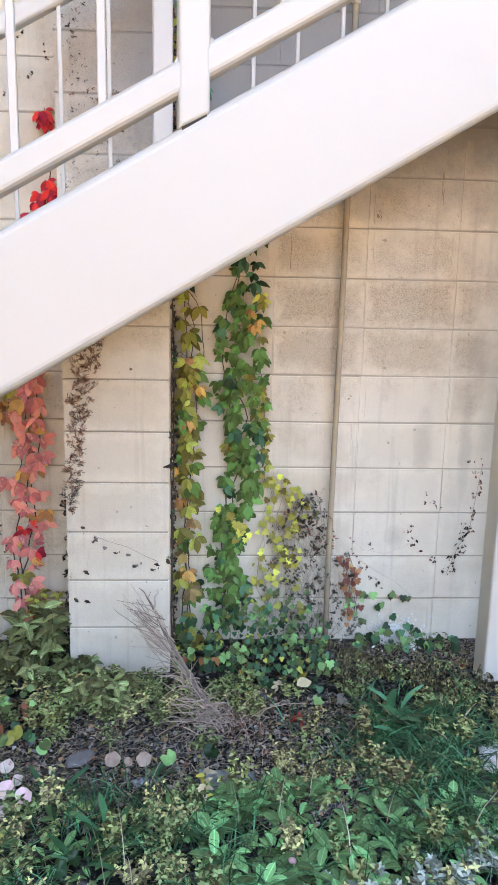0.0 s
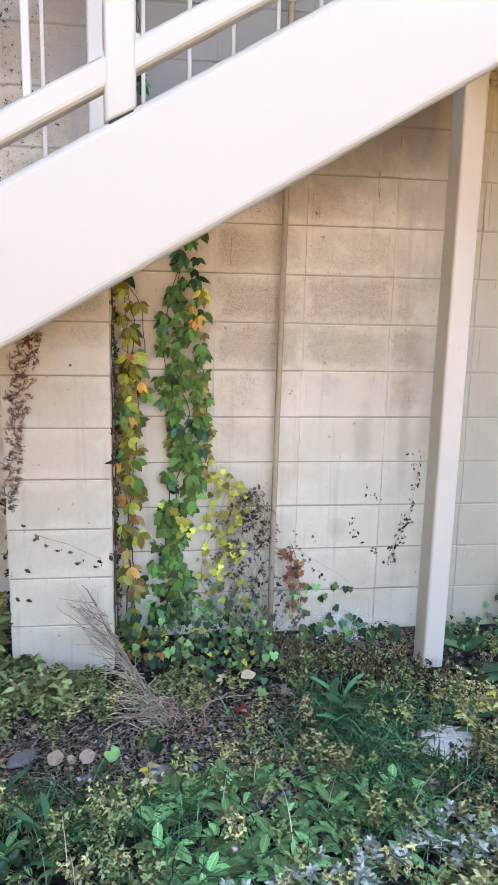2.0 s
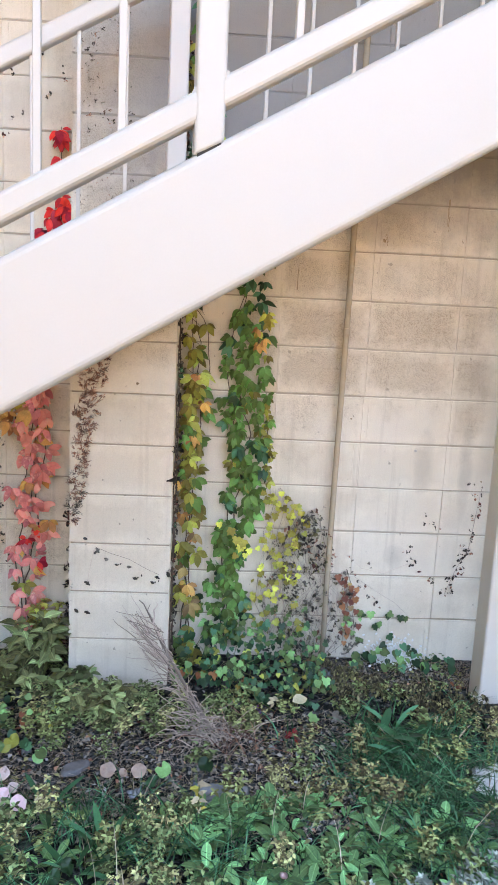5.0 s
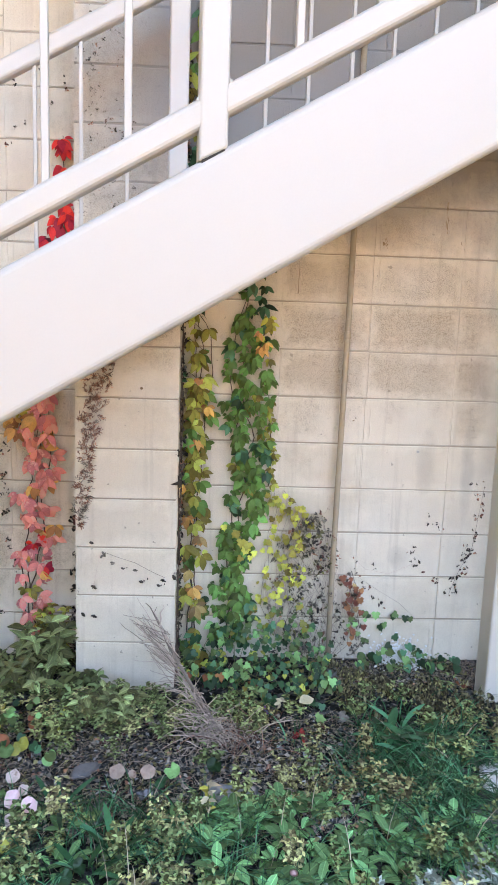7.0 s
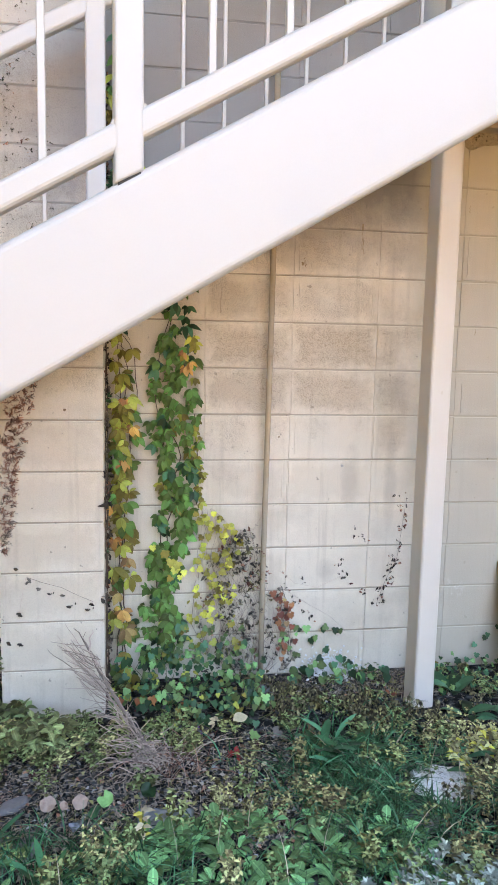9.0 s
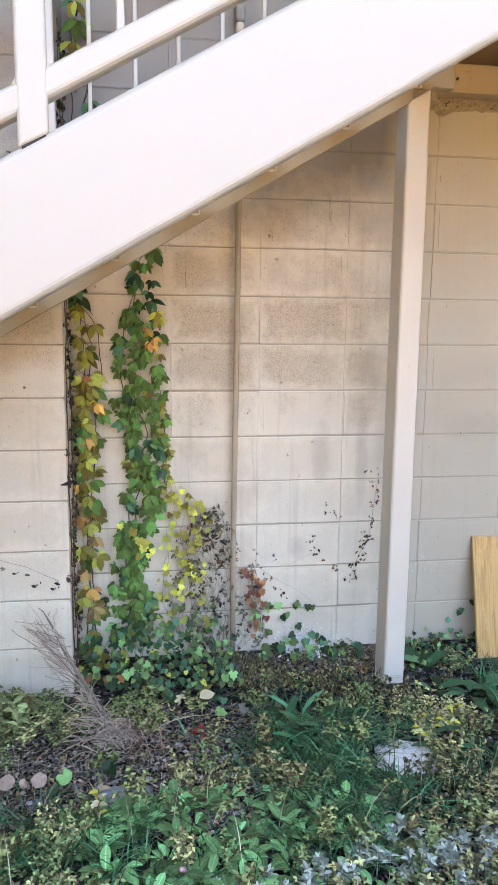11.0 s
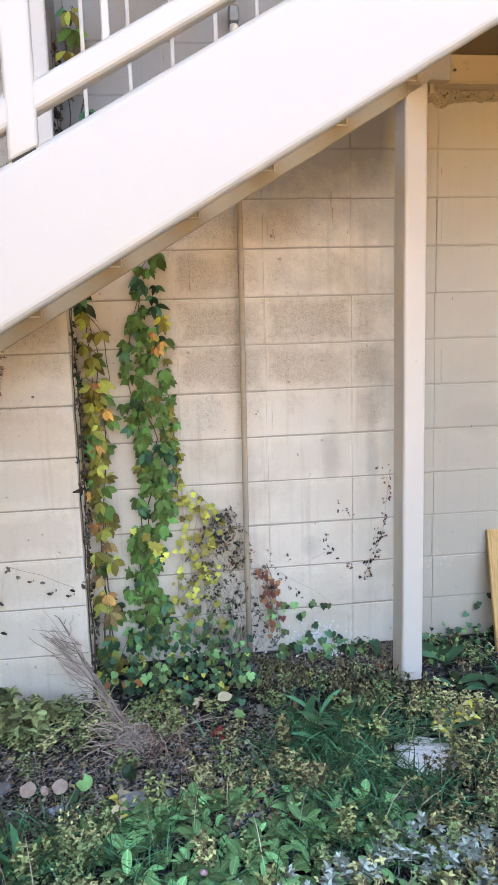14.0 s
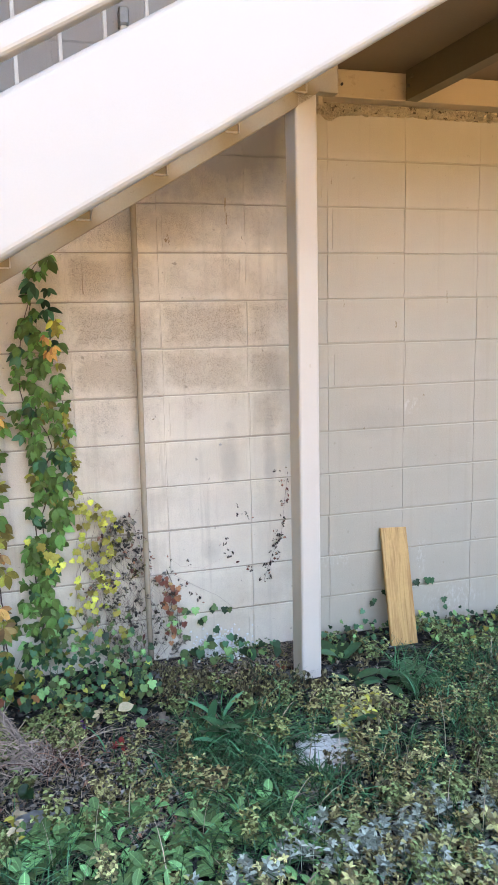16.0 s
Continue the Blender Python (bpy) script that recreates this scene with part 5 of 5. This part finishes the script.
def blade(r, length, width, bend):
    verts, faces = [], []
    for i in range(5):
        t = i / 4
        w = width / 2 * (1 - t) ** 0.6 * (0.6 + 0.8 * min(t * 3, 1)) if i < 4 else 0.0002
        y, z = length * bend * t * t, length * (t - 0.35 * bend * t * t * t)
        verts += [(-w, y, z + 0.2 * w), (0, y, z), (w, y, z + 0.2 * w)]
    for i in range(4):
        a = 3 * i
        faces += [(a, a + 1, a + 4, a + 3), (a + 1, a + 2, a + 5, a + 4)]
    return verts, faces


heap = Heap()
for i in range(800):
    if i >= 560:
        x, y = rnd.uniform(1.5, 2.35), rnd.uniform(1.85, 2.62)
    elif i < 260:
        x, y = rnd.gauss(0.78, 0.14), rnd.gauss(2.08, 0.17)
    elif i < 360:
        x, y = (rnd.uniform(1.5, 2.3), rnd.uniform(1.7, 2.6)) if i % 2 else (rnd.uniform(0.9, 1.4), rnd.uniform(1.75, 2.1))
    elif i < 440:
        x, y = rnd.uniform(-0.75, 0.1), rnd.uniform(1.4, 1.95)
    else:
        x, y = rnd.uniform(-0.2, 1.3), rnd.uniform(1.35, 1.95)
    if y > 2.65 or (abs(x - 1.0) < 0.12 and abs(y - 2.05) < 0.09):
        continue
    for b in range(rnd.randint(5, 12)):
        m = Matrix.Translation((x + rnd.gauss(0, 0.012), y + rnd.gauss(0, 0.012), 0)) @ Matrix.Rotation(rnd.uniform(0, 6.283), 4, "Z")
        heap.add(blade(rnd, rnd.uniform(0.05, 0.13), rnd.uniform(0.0022, 0.007 if i < 260 else 0.005), rnd.uniform(0.7, 1.7)), m, rnd.choices((0, 1, 2), (8, 3, 0.25))[0])
for i in range(46):
    x, y = rnd.uniform(-0.4, 1.6), rnd.uniform(1.4, 2.0)
    m = Matrix.Translation((x, y, 0)) @ Matrix.Rotation(rnd.uniform(0, 6.283), 4, "Z")
    heap.add(blade(rnd, rnd.uniform(0.14, 0.24), 0.0028, rnd.uniform(0.15, 0.7)), m, 2)
tagged(heap.done("grass", [GRASS, DEEP, STRAW]), "dark green tufts of grass among the weeds", "grass", kind="stuff")

heap = Heap()
scrap = leaf_shape(0.022, 0.013, 0.5, 0.5, 0.5, 2, 0.2, 3)
stick = ([(-0.0012, 0, 0), (0.0012, 0, 0), (0.001, 0.05, 0.002), (-0.001, 0.05, 0.002), (0, 0.025, 0.0025)], [(0, 1, 4), (1, 2, 4), (2, 3, 4), (3, 0, 4)])
for i in range(25000):
    x, y = rnd.uniform(-1.15, 2.4), rnd.uniform(1.3, 2.97)
    if i > 21500:
        x, y = rnd.uniform(0.5, 1.35), rnd.uniform(2.72, 2.97)
    elif i > 8000:
        x, y = rnd.uniform(-0.95, 0.65), rnd.uniform(1.8, 2.5)
    if PIER_L < x < PIER_R and y > PIER_Y:
        continue
    z = ground_height(x, y) + rnd.uniform(0.003, 0.012)
    n = (rnd.gauss(0, 0.4), rnd.gauss(0, 0.4), 1)
    d = (rnd.gauss(0, 1), rnd.gauss(0, 1), 0)
    if rnd.random() < 0.4:
        heap.add(scrap, facing((x, y, z), n, d, rnd.uniform(0.4, 1.3)), rnd.choices((0, 1, 2, 5), (5, 3, 1, 2))[0])
    else:
        heap.add(stick, facing((x, y, z + 0.002), n, d, rnd.uniform(0.12, 0.75)), rnd.choices((3, 4), (3, 2))[0])
tagged(heap.done("leaf_litter", [GREYDRY, TAN, DRY, STRAW, TWIG, PALELITTER]), "dry brown leaf scraps and straw on the soil", "litter", kind="stuff")


# ---- bundle of dead twigs ----
twigs = thing("twig_bundle", "grey bundle of dead broom-like twigs leaning at the pier", "twigs", (0, 0, 0))
rnd = random.Random(4)
def strand(r, at, way, length, bend, curl):
    """A thin springy twig: it starts one way and bends evenly, with small kinks."""
    pts, p, d = [], Vector(at), Vector(way).normalized()
    for k in range(9):
        pts.append(p.copy())
        d = (d + Vector(bend) * curl + Vector((r.gauss(0, 0.07), r.gauss(0, 0.05), r.gauss(0, 0.07)))).normalized()
        p += d * (length / 8)
        p.z = max(p.z, 0.006)
    return pts


for i in range(290):
    if i < 80:        # upper clump along the branches
        k = rnd.random()
        at = (-0.10 - 0.12 * k + rnd.gauss(0, 0.02), 2.45 + 0.10 * k, 0.16 + 0.16 * k + rnd.gauss(0, 0.02))
        pts = strand(rnd, at, (-1.0 + rnd.gauss(0, 0.35), 0.3, 0.55 + rnd.gauss(0, 0.35)), rnd.uniform(0.06, 0.15), (-0.2, 0, 0.3), rnd.uniform(-0.4, 0.7))
    elif i < 150:     # middle sheaf sweeping up to the left
        k = rnd.random()
        at = (0.05 - 0.15 * k + rnd.gauss(0, 0.022), 2.24 + 0.18 * k + rnd.gauss(0, 0.02), 0.03 + 0.13 * k + rnd.gauss(0, 0.02))
        pts = strand(rnd, at, (-0.5 + rnd.gauss(0, 0.35), 0.45, 0.8 + rnd.gauss(0, 0.3)), rnd.uniform(0.06, 0.15), (rnd.gauss(-0.3, 0.4), rnd.gauss(0, 0.3), rnd.gauss(-0.2, 0.3)), rnd.uniform(0.1, 1.0))
    else:             # curled heap at the bottom
        at = (0.0 + rnd.gauss(0, 0.05), 2.27 + rnd.gauss(0, 0.035), 0.02 + abs(rnd.gauss(0, 0.055)))
        pts = strand(rnd, at, (rnd.gauss(-0.2, 0.9), rnd.gauss(0, 0.6), rnd.uniform(-0.2, 1.0)), rnd.uniform(0.05, 0.10), (rnd.gauss(0, 0.6), rnd.gauss(0, 0.4), rnd.gauss(-0.1, 0.5)), rnd.uniform(0.5, 1.3))
    bm = bmesh.new()
    tube(bm, pts, [0.0018 - 0.00012 * k for k in range(9)], 4)
    part("twig", bm, TWIG, twigs, "", True)
for line in (((0.02, 2.32, 0.06), (-0.10, 2.45, 0.19), (-0.17, 2.52, 0.28), (-0.21, 2.56, 0.35), (-0.245, 2.58, 0.41), (-0.265, 2.585, 0.425)), ((0.0, 2.33, 0.07), (-0.11, 2.46, 0.18), (-0.19, 2.53, 0.25), (-0.25, 2.56, 0.30), (-0.285, 2.575, 0.335), (-0.31, 2.58, 0.34)),
             ((-0.16, 2.52, 0.29), (-0.205, 2.55, 0.34), (-0.20, 2.56, 0.37), (-0.205, 2.57, 0.39), (-0.19, 2.575, 0.41), (-0.195, 2.58, 0.42)), ((0.04, 2.30, 0.05), (-0.06, 2.42, 0.15), (-0.14, 2.50, 0.25), (-0.19, 2.55, 0.33), (-0.23, 2.575, 0.385), (-0.22, 2.58, 0.41))):
    bm = bmesh.new()
    tube(bm, line, [0.0042, 0.0040, 0.0036, 0.0030, 0.0022, 0.0012], 6)
    part("branch", bm, TWIG, twigs, "", True)
dry2 = thing("twig_tuft", "brown tangled tuft of dead stalks on the soil", "twigs", (0, 0, 0))
for i in range(70):
    bm = bmesh.new()
    c = Vector((0.12 + rnd.gauss(0, 0.05), 2.30 + rnd.gauss(0, 0.045), 0.0))
    d = Vector((rnd.gauss(0, 0.07), rnd.gauss(0, 0.06), rnd.uniform(0.03, 0.10)))
    tube(bm, [c, c + d * 0.5 + Vector((0, 0, 0.02)), c + d, c + d * 1.4 - Vector((0, 0, 0.03))], [0.0012, 0.0011, 0.001, 0.0006], 4)
    part("stalk", bm, TWIG if i % 2 else DRY, dry2, "", True)


# ---- stones and small things on the ground ----
def stone(label, at, size, seed, material=STONE, squash=0.4, turn=0.0):
    bm = bmesh.new()
    bmesh.ops.create_icosphere(bm, subdivisions=4, radius=1)
    for v in bm.verts:
        q = v.co.copy()
        v.co *= 1 + 0.28 * noise.noise(q * 1.3 + Vector((seed, 0, 0))) + 0.14 * noise.noise(q * 3.5 + Vector((0, seed, 0))) + 0.06 * noise.noise(q * 11 + Vector((0, seed, 0)))
        v.co.z = max(-0.5, min(v.co.z, 0.62))
        v.co = Vector((v.co.x * size[0], v.co.y * size[1], v.co.z * size[1] * squash))
    ob = finish(bm, "stone", material, smooth=True)
    ob.matrix_world = Matrix.Translation(at) @ Matrix.Rotation(turn, 4, "Z")
    return tagged(ob, label, "stone", group="stones on the soil")


stone("flat stone chunk splashed with white lime", (1.04, 2.09, 0.004), (0.115, 0.10), 1, LIME, 0.2, -0.3)
stone("grey stone half sunk in the soil", (0.885, 1.885, 0.012), (0.07, 0.05), 2, STONE, 0.5)
stone("grey slate stone in the soil", (-0.42, 2.12, 0.012), (0.05, 0.032), 4, STONE, 0.5, 0.7)
stone("grey slate stone in the soil", (-0.35, 1.90, 0.008), (0.045, 0.04), 5, STONE, 0.4, 0.1)
stone("small grey stone at the wall foot", (0.535, 2.80, 0.03), (0.028, 0.026), 6, STONE, 0.9)
rnd = random.Random(99)
bm = bmesh.new()
for i in range(520):
    x, y, q = rnd.uniform(-1.0, 1.9), rnd.uniform(1.6, 2.9), rnd.uniform(0.003, 0.011)
    if rnd.random() < 0.6:
        x, y = rnd.uniform(-0.95, 0.35), rnd.uniform(1.8, 2.42)
    bmesh.ops.create_icosphere(bm, subdivisions=1, radius=1, matrix=Matrix.Translation((x, y, ground_height(x, y) + 0.3 * q)) @ Matrix.Rotation(rnd.uniform(0, 6), 4, "Z") @ Matrix.Diagonal((q, q * rnd.uniform(0.5, 1), q * 0.6, 1)))
tagged(finish(bm, "gravel", STONE), "small grey pebbles scattered on the soil", "gravel", kind="stuff")


def cap(name, label, category, at, radius, material, seed, tilt=0.2, dish=0.25, ruffle=0.15, group="", fold=0.0):
    """A shallow ruffled disc: a fungus cap or a large petal."""
    bm = bmesh.new()
    c = bm.verts.new((0, 0, 0))
    rings = []
    for k in (0.5, 1.0):
        rings.append([bm.verts.new((radius * k * math.cos(a) * (1 + ruffle * noise.noise((math.cos(a) * 2 + seed, math.sin(a) * 2, k))), radius * k * math.sin(a) * (0.8 + ruffle * noise.noise((math.sin(a) * 2, seed, 1))),
                                    0.45 * radius * k * fold * abs(math.cos(a)) + dish * radius * k * k * (1 + 1.2 * noise.noise((math.cos(a) * 1.5, math.sin(a) * 1.5, seed))))) for a in (2 * math.pi * i / 14 for i in range(14))])
    for i in range(14):
        j = (i + 1) % 14
        bm.faces.new((c, rings[0][i], rings[0][j]))
        bm.faces.new((rings[0][i], rings[1][i], rings[1][j], rings[0][j]))
    bmesh.ops.solidify(bm, geom=list(bm.faces), thickness=0.002)
    ob = finish(bm, name, material, smooth=True)
    ob.matrix_world = Matrix.Translation(at) @ Matrix.Rotation(tilt, 4, "X") @ Matrix.Rotation(seed * 1.7, 4, "Z")
    return tagged(ob, label, category, group=group)


for k, (x, y, h, q, m, lab) in enumerate(((-0.30, 2.05, 0.055, 0.056, FUNGUS, "tan"), (-0.20, 2.05, 0.055, 0.054, FUNGUS, "tan"), (-0.25, 2.06, 0.04, 0.032, FUNGUS, "tan"), (-0.60, 1.91, 0.055, 0.060, PINK, "pink"), (-0.54, 1.88, 0.055, 0.056, PINK, "pink"),
                                          (-0.63, 2.03, 0.05, 0.050, BLUSH, "pale pink"), (-0.585, 1.98, 0.035, 0.042, BLUSH, "pale"), (-0.59, 1.85, 0.025, 0.046, BLUSH, "pale"), (-0.48, 1.90, 0.05, 0.040, PALELEAF, "cream"), (-0.52, 1.865, 0.03, 0.034, IVY, "pale green"), (-0.73, 2.23, 0.04, 0.070, RUST, "dull red"))):
    round_leaf(lab + " withered round leaf standing on the soil", x, y, h, q, m, 400 + k)
for k, (x, y) in enumerate(((0.195, 2.42), (0.215, 2.41), (0.205, 2.435))):
    cap("flower_petal", "small violet flower petal on dead stalks", "petal", (x, y, 0.055 + 0.006 * k), 0.011, VIOLET, k + 11, 0.7, 0.5, 0.2, "violet petals")
cap("berry", "small pink fallen petal among weeds", "petal", (0.235, 1.60, 0.06), 0.012, PINK, 9, 0.6, 0.4)
FALLENRED = leaf_mat("fallen_red_leaf", (0.34, 0.045, 0.05), 0.45, 0.02, 0.4)
for x, y, z, m, q, a, lab in ((0.345, 2.45, 0.085, PALELEAF, 1.35, 0.5, "large pale cream fallen leaf on the ivy"), (0.28, 2.45, 0.08, PALELEAF, 1.0, 2.4, "large pale cream fallen leaf on the ivy"), (0.33, 2.29, 0.03, FALLENRED, 1.2, 1.2, "small crimson fallen leaf on the soil"),
                              (0.165, 2.54, 0.05, RUST, 0.9, 3.0, "rust-brown fallen leaf on the soil"), (0.41, 2.43, 0.03, IVY, 1.0, 0.0, "single green fallen leaf on the soil"), (0.86, 2.86, 0.03, RUST, 0.6, 1.0, "rust-brown fallen leaf on the soil"),
                              (-0.64, 2.30, 0.04, RUST, 1.2, 2.0, "rust-brown fallen leaf on the soil"), (0.17, 2.63, 0.06, RUST, 0.9, 1.6, "rust-brown fallen leaf on the soil"), (0.20, 2.36, 0.03, TAN, 0.8, 4.0, "withered brown fallen leaf on the soil"), (0.44, 2.25, 0.03, PALELEAF, 0.5, 4.0, "small pale fallen leaf on the soil")):
    ob = new("fallen_leaf", mesh_of(palmate(0.036, int(100 * x)) if m in (FALLENRED, RUST) or x == 0.28 else leaf_shape(0.052, 0.034, 0.45, 0.25, 0.15, 6, 0.05, 3, 0.8) if m == PALELEAF else lobed(0.045, int(100 * x), True), "fallen_leaf", m))
    ob.matrix_world = facing((x, y, z), (0.15, -0.45, 1), (math.cos(a), math.sin(a), 0), q)
    tagged(ob, lab, "leaf", group="fallen leaves")
for k, (x, y, q, a) in enumerate(((1.075, 2.70, 0.62, 0.4), (1.045, 2.715, 0.5, 2.2), (1.095, 2.725, 0.55, 4.0), (1.06, 2.74, 0.5, 5.2), (1.085, 2.685, 0.42, 1.3))):
    ob = new("fallen_leaf", mesh_of(leaf_shape(0.05, 0.034, 0.45, 0.2, 0.15, 5, 0.08, k, 0.8), "fallen_leaf", RUST))
    ob.matrix_world = facing((x, y, 0.018 + 0.004 * k), (0.1 * (k - 2), -0.35, 1), (math.cos(a), math.sin(a), 0), q)
    tagged(ob, "rust-orange dry leaf heaped beside the stair post", "leaf", group="fallen leaves")
for k, (x, y, h) in enumerate(((1.316, 2.268, 0.10), (1.29, 2.29, 0.085), (1.159, 2.248, 0.08), (1.241, 2.221, 0.09), (1.22, 2.25, 0.08), (1.151, 2.137, 0.06), (1.131, 2.196, 0.06), (1.356, 2.217, 0.08), (1.27, 2.20, 0.07))):
    ob = thing("yellow_weed", "small weed with pale yellow star-shaped leaf heads", "weed", (x, y, 0), group="yellow weeds")
    bm = bmesh.new()
    tube(bm, [(0, 0.004, 0), (0.003, 0.002, h * 0.6), (0, 0, h)], [0.0018, 0.0015, 0.001], 5)
    part("stem", bm, PETIOLE, ob, "", True)
    for j in range(15):
        a = j * 2.4 + k
        d = Vector((math.cos(a), math.sin(a), 0.1 + 0.06 * j))
        leaf_object(OVALS, "oval", PALE if j % 4 else YELLOW, ob, facing((0, 0, h * (0.35 + 0.65 * j / 14)), (-0.5 * d.x, -0.45 - 0.4 * d.y, 1), d, rnd.uniform(0.34, 0.52) * (1.15 - 0.03 * j)), rnd)
ob = thing("star_weed", "pale yellow star-leaved weed among the stones", "weed", (0.0, 1.86, 0))
for k in range(14):
    a = k * 2.4
    d = Vector((math.cos(a), math.sin(a), 0.4 + 0.05 * k))
    leaf_object(OVALS, "oval", PALELEAF if k % 3 else YELLOW, ob, facing((0, 0, 0.06 + 0.006 * k), (-0.5 * d.x, -0.3 - 0.5 * d.y, 1), d, rnd.uniform(0.3, 0.48)), rnd)
bm = bmesh.new()
tube(bm, [(0, 0, 0), (0, 0, 0.14)], 0.002, 5)
part("stem", bm, PETIOLE, ob)


# clear film sheet, half buried
def film_sheet(label, at, size, turn, seed):
    bm = bmesh.new()
    grid = [[bm.verts.new((size[0] * (a / 14 - 0.5) * (1 + 0.12 * noise.noise((b * 0.6, seed, 0))), size[1] * (b / 8 - 0.5) * (1 + 0.18 * noise.noise((a * 0.4, seed, 3))),
                             0.016 * noise.noise((a * 0.45, b * 0.5, seed)) + 0.008 * noise.noise((a * 1.3, b * 1.2, seed)) + 0.012)) for a in range(15)] for b in range(9)]
    for p, q in zip(grid, grid[1:]):
        for k in range(14):
            bm.faces.new((p[k], p[k + 1], q[k + 1], q[k]))
    bmesh.ops.solidify(bm, geom=list(bm.faces), thickness=0.0006)
    ob = finish(bm, "film_sheet", SHEET, smooth=True)
    ob.matrix_world = Matrix.Translation(at) @ Matrix.Rotation(turn, 4, "Z") @ Matrix.Rotation(0.25, 4, "X")
    return tagged(ob, label, "plastic film")


SHEET = mat("clear_film", (0.50, 0.56, 0.62), 0.16, var=0.15, scale=30, fine=160, bump=0.3)
SHEET.node_tree.nodes["Principled BSDF"].inputs["Transmission Weight"].default_value = 0.55
film_sheet("crumpled clear plastic sheet half buried in the soil", (0.065, 1.965, 0.022), (0.18, 0.085), -0.15, 3)
film_sheet("small bluish plastic scrap on the soil", (-0.20, 1.975, 0.02), (0.055, 0.03), 0.6, 8)
film_sheet("small pale plastic scrap on the soil", (-0.60, 2.20, 0.01), (0.035, 0.02), 0.3, 12)
film_sheet("small white plastic scrap on the soil", (0.44, 2.15, 0.012), (0.04, 0.014), -0.4, 15)

# ---- blocks of the wall, one by one ----
def block_mesh(w, h, name, deep=0.03):
    """A block face whose bed edges are well rounded and whose head edges are almost flush."""
    top, side, bm = 0.0036, 0.0006, bmesh.new()
    loops = []
    for inset_x, inset_z, y in ((0, 0, deep), (0, 0, 0.0060), (side * 0.4, top * 0.30, 0.0018), (side, top, 0.0)):
        loops.append([bm.verts.new((sx * (w / 2 - inset_x), y, sz * (h / 2 - inset_z))) for sx, sz in ((-1, -1), (1, -1), (1, 1), (-1, 1))])
    for p, q in zip(loops, loops[1:]):
        for k in range(4):
            bm.faces.new((p[k], p[(k + 1) % 4], q[(k + 1) % 4], q[k]))
    bm.faces.new(loops[-1])
    me = bpy.data.meshes.new(name)
    bm.to_mesh(me)
    bm.free()
    me.materials.append(BLOCK)
    return me


rnd = random.Random(5)
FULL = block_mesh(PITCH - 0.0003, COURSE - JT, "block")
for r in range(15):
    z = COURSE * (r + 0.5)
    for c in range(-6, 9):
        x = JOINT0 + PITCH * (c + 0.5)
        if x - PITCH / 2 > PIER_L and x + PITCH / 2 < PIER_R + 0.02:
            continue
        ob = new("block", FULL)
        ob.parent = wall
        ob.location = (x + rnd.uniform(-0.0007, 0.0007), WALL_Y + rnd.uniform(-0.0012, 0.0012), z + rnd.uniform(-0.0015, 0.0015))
PIERB = block_mesh(PIER_R - PIER_L, COURSE - JT, "pier_block", 0.285)
for r in range(15):
    ob = new("block", PIERB)
    ob.parent = pier
    ob.location = ((PIER_L + PIER_R) / 2, PIER_Y, COURSE * (r + 0.5))

# ridges of paint along the upright joints, some of them doubled
rnd = random.Random(17)
bead = Heap()
for c in range(-4, 7):
    x0 = JOINT0 + PITCH * c
    if PIER_L - 0.02 < x0 < PIER_R + 0.02:
        continue
    for r in range(14):
        for shift in ((0.0,) if rnd.random() < (0.6 if x0 < 1.2 else 0.85) else (0.0, rnd.choice((-0.026, 0.024)))):
            w, x = rnd.uniform(0.0011, 0.0020), x0 + shift + rnd.gauss(0, 0.0025)
            lo, hi = COURSE * r + JT * 0.5 + 0.002, COURSE * (r + 1) - JT * 0.5 - 0.002
            if shift:
                lo, hi = lo + rnd.uniform(0, 0.05), hi - rnd.uniform(0, 0.05)
            n, pts = 6, []
            for k in range(n + 1):
                z, q = lo + (hi - lo) * k / n, x + rnd.gauss(0, 0.0006)
                pts += [(q - w, WALL_Y + 0.001, z), (q - 0.5 * w, WALL_Y - 0.0036, z), (q + 0.5 * w, WALL_Y - 0.0036, z), (q + w, WALL_Y + 0.001, z)]
            bead.add((pts, [(4 * k + a, 4 * k + a + 1, 4 * k + a + 5, 4 * k + a + 4) for k in range(n) for a in range(3)]), Matrix.Identity(4))
tagged(bead.done("joint_ridges", [BLOCK], wall), kind="stuff")
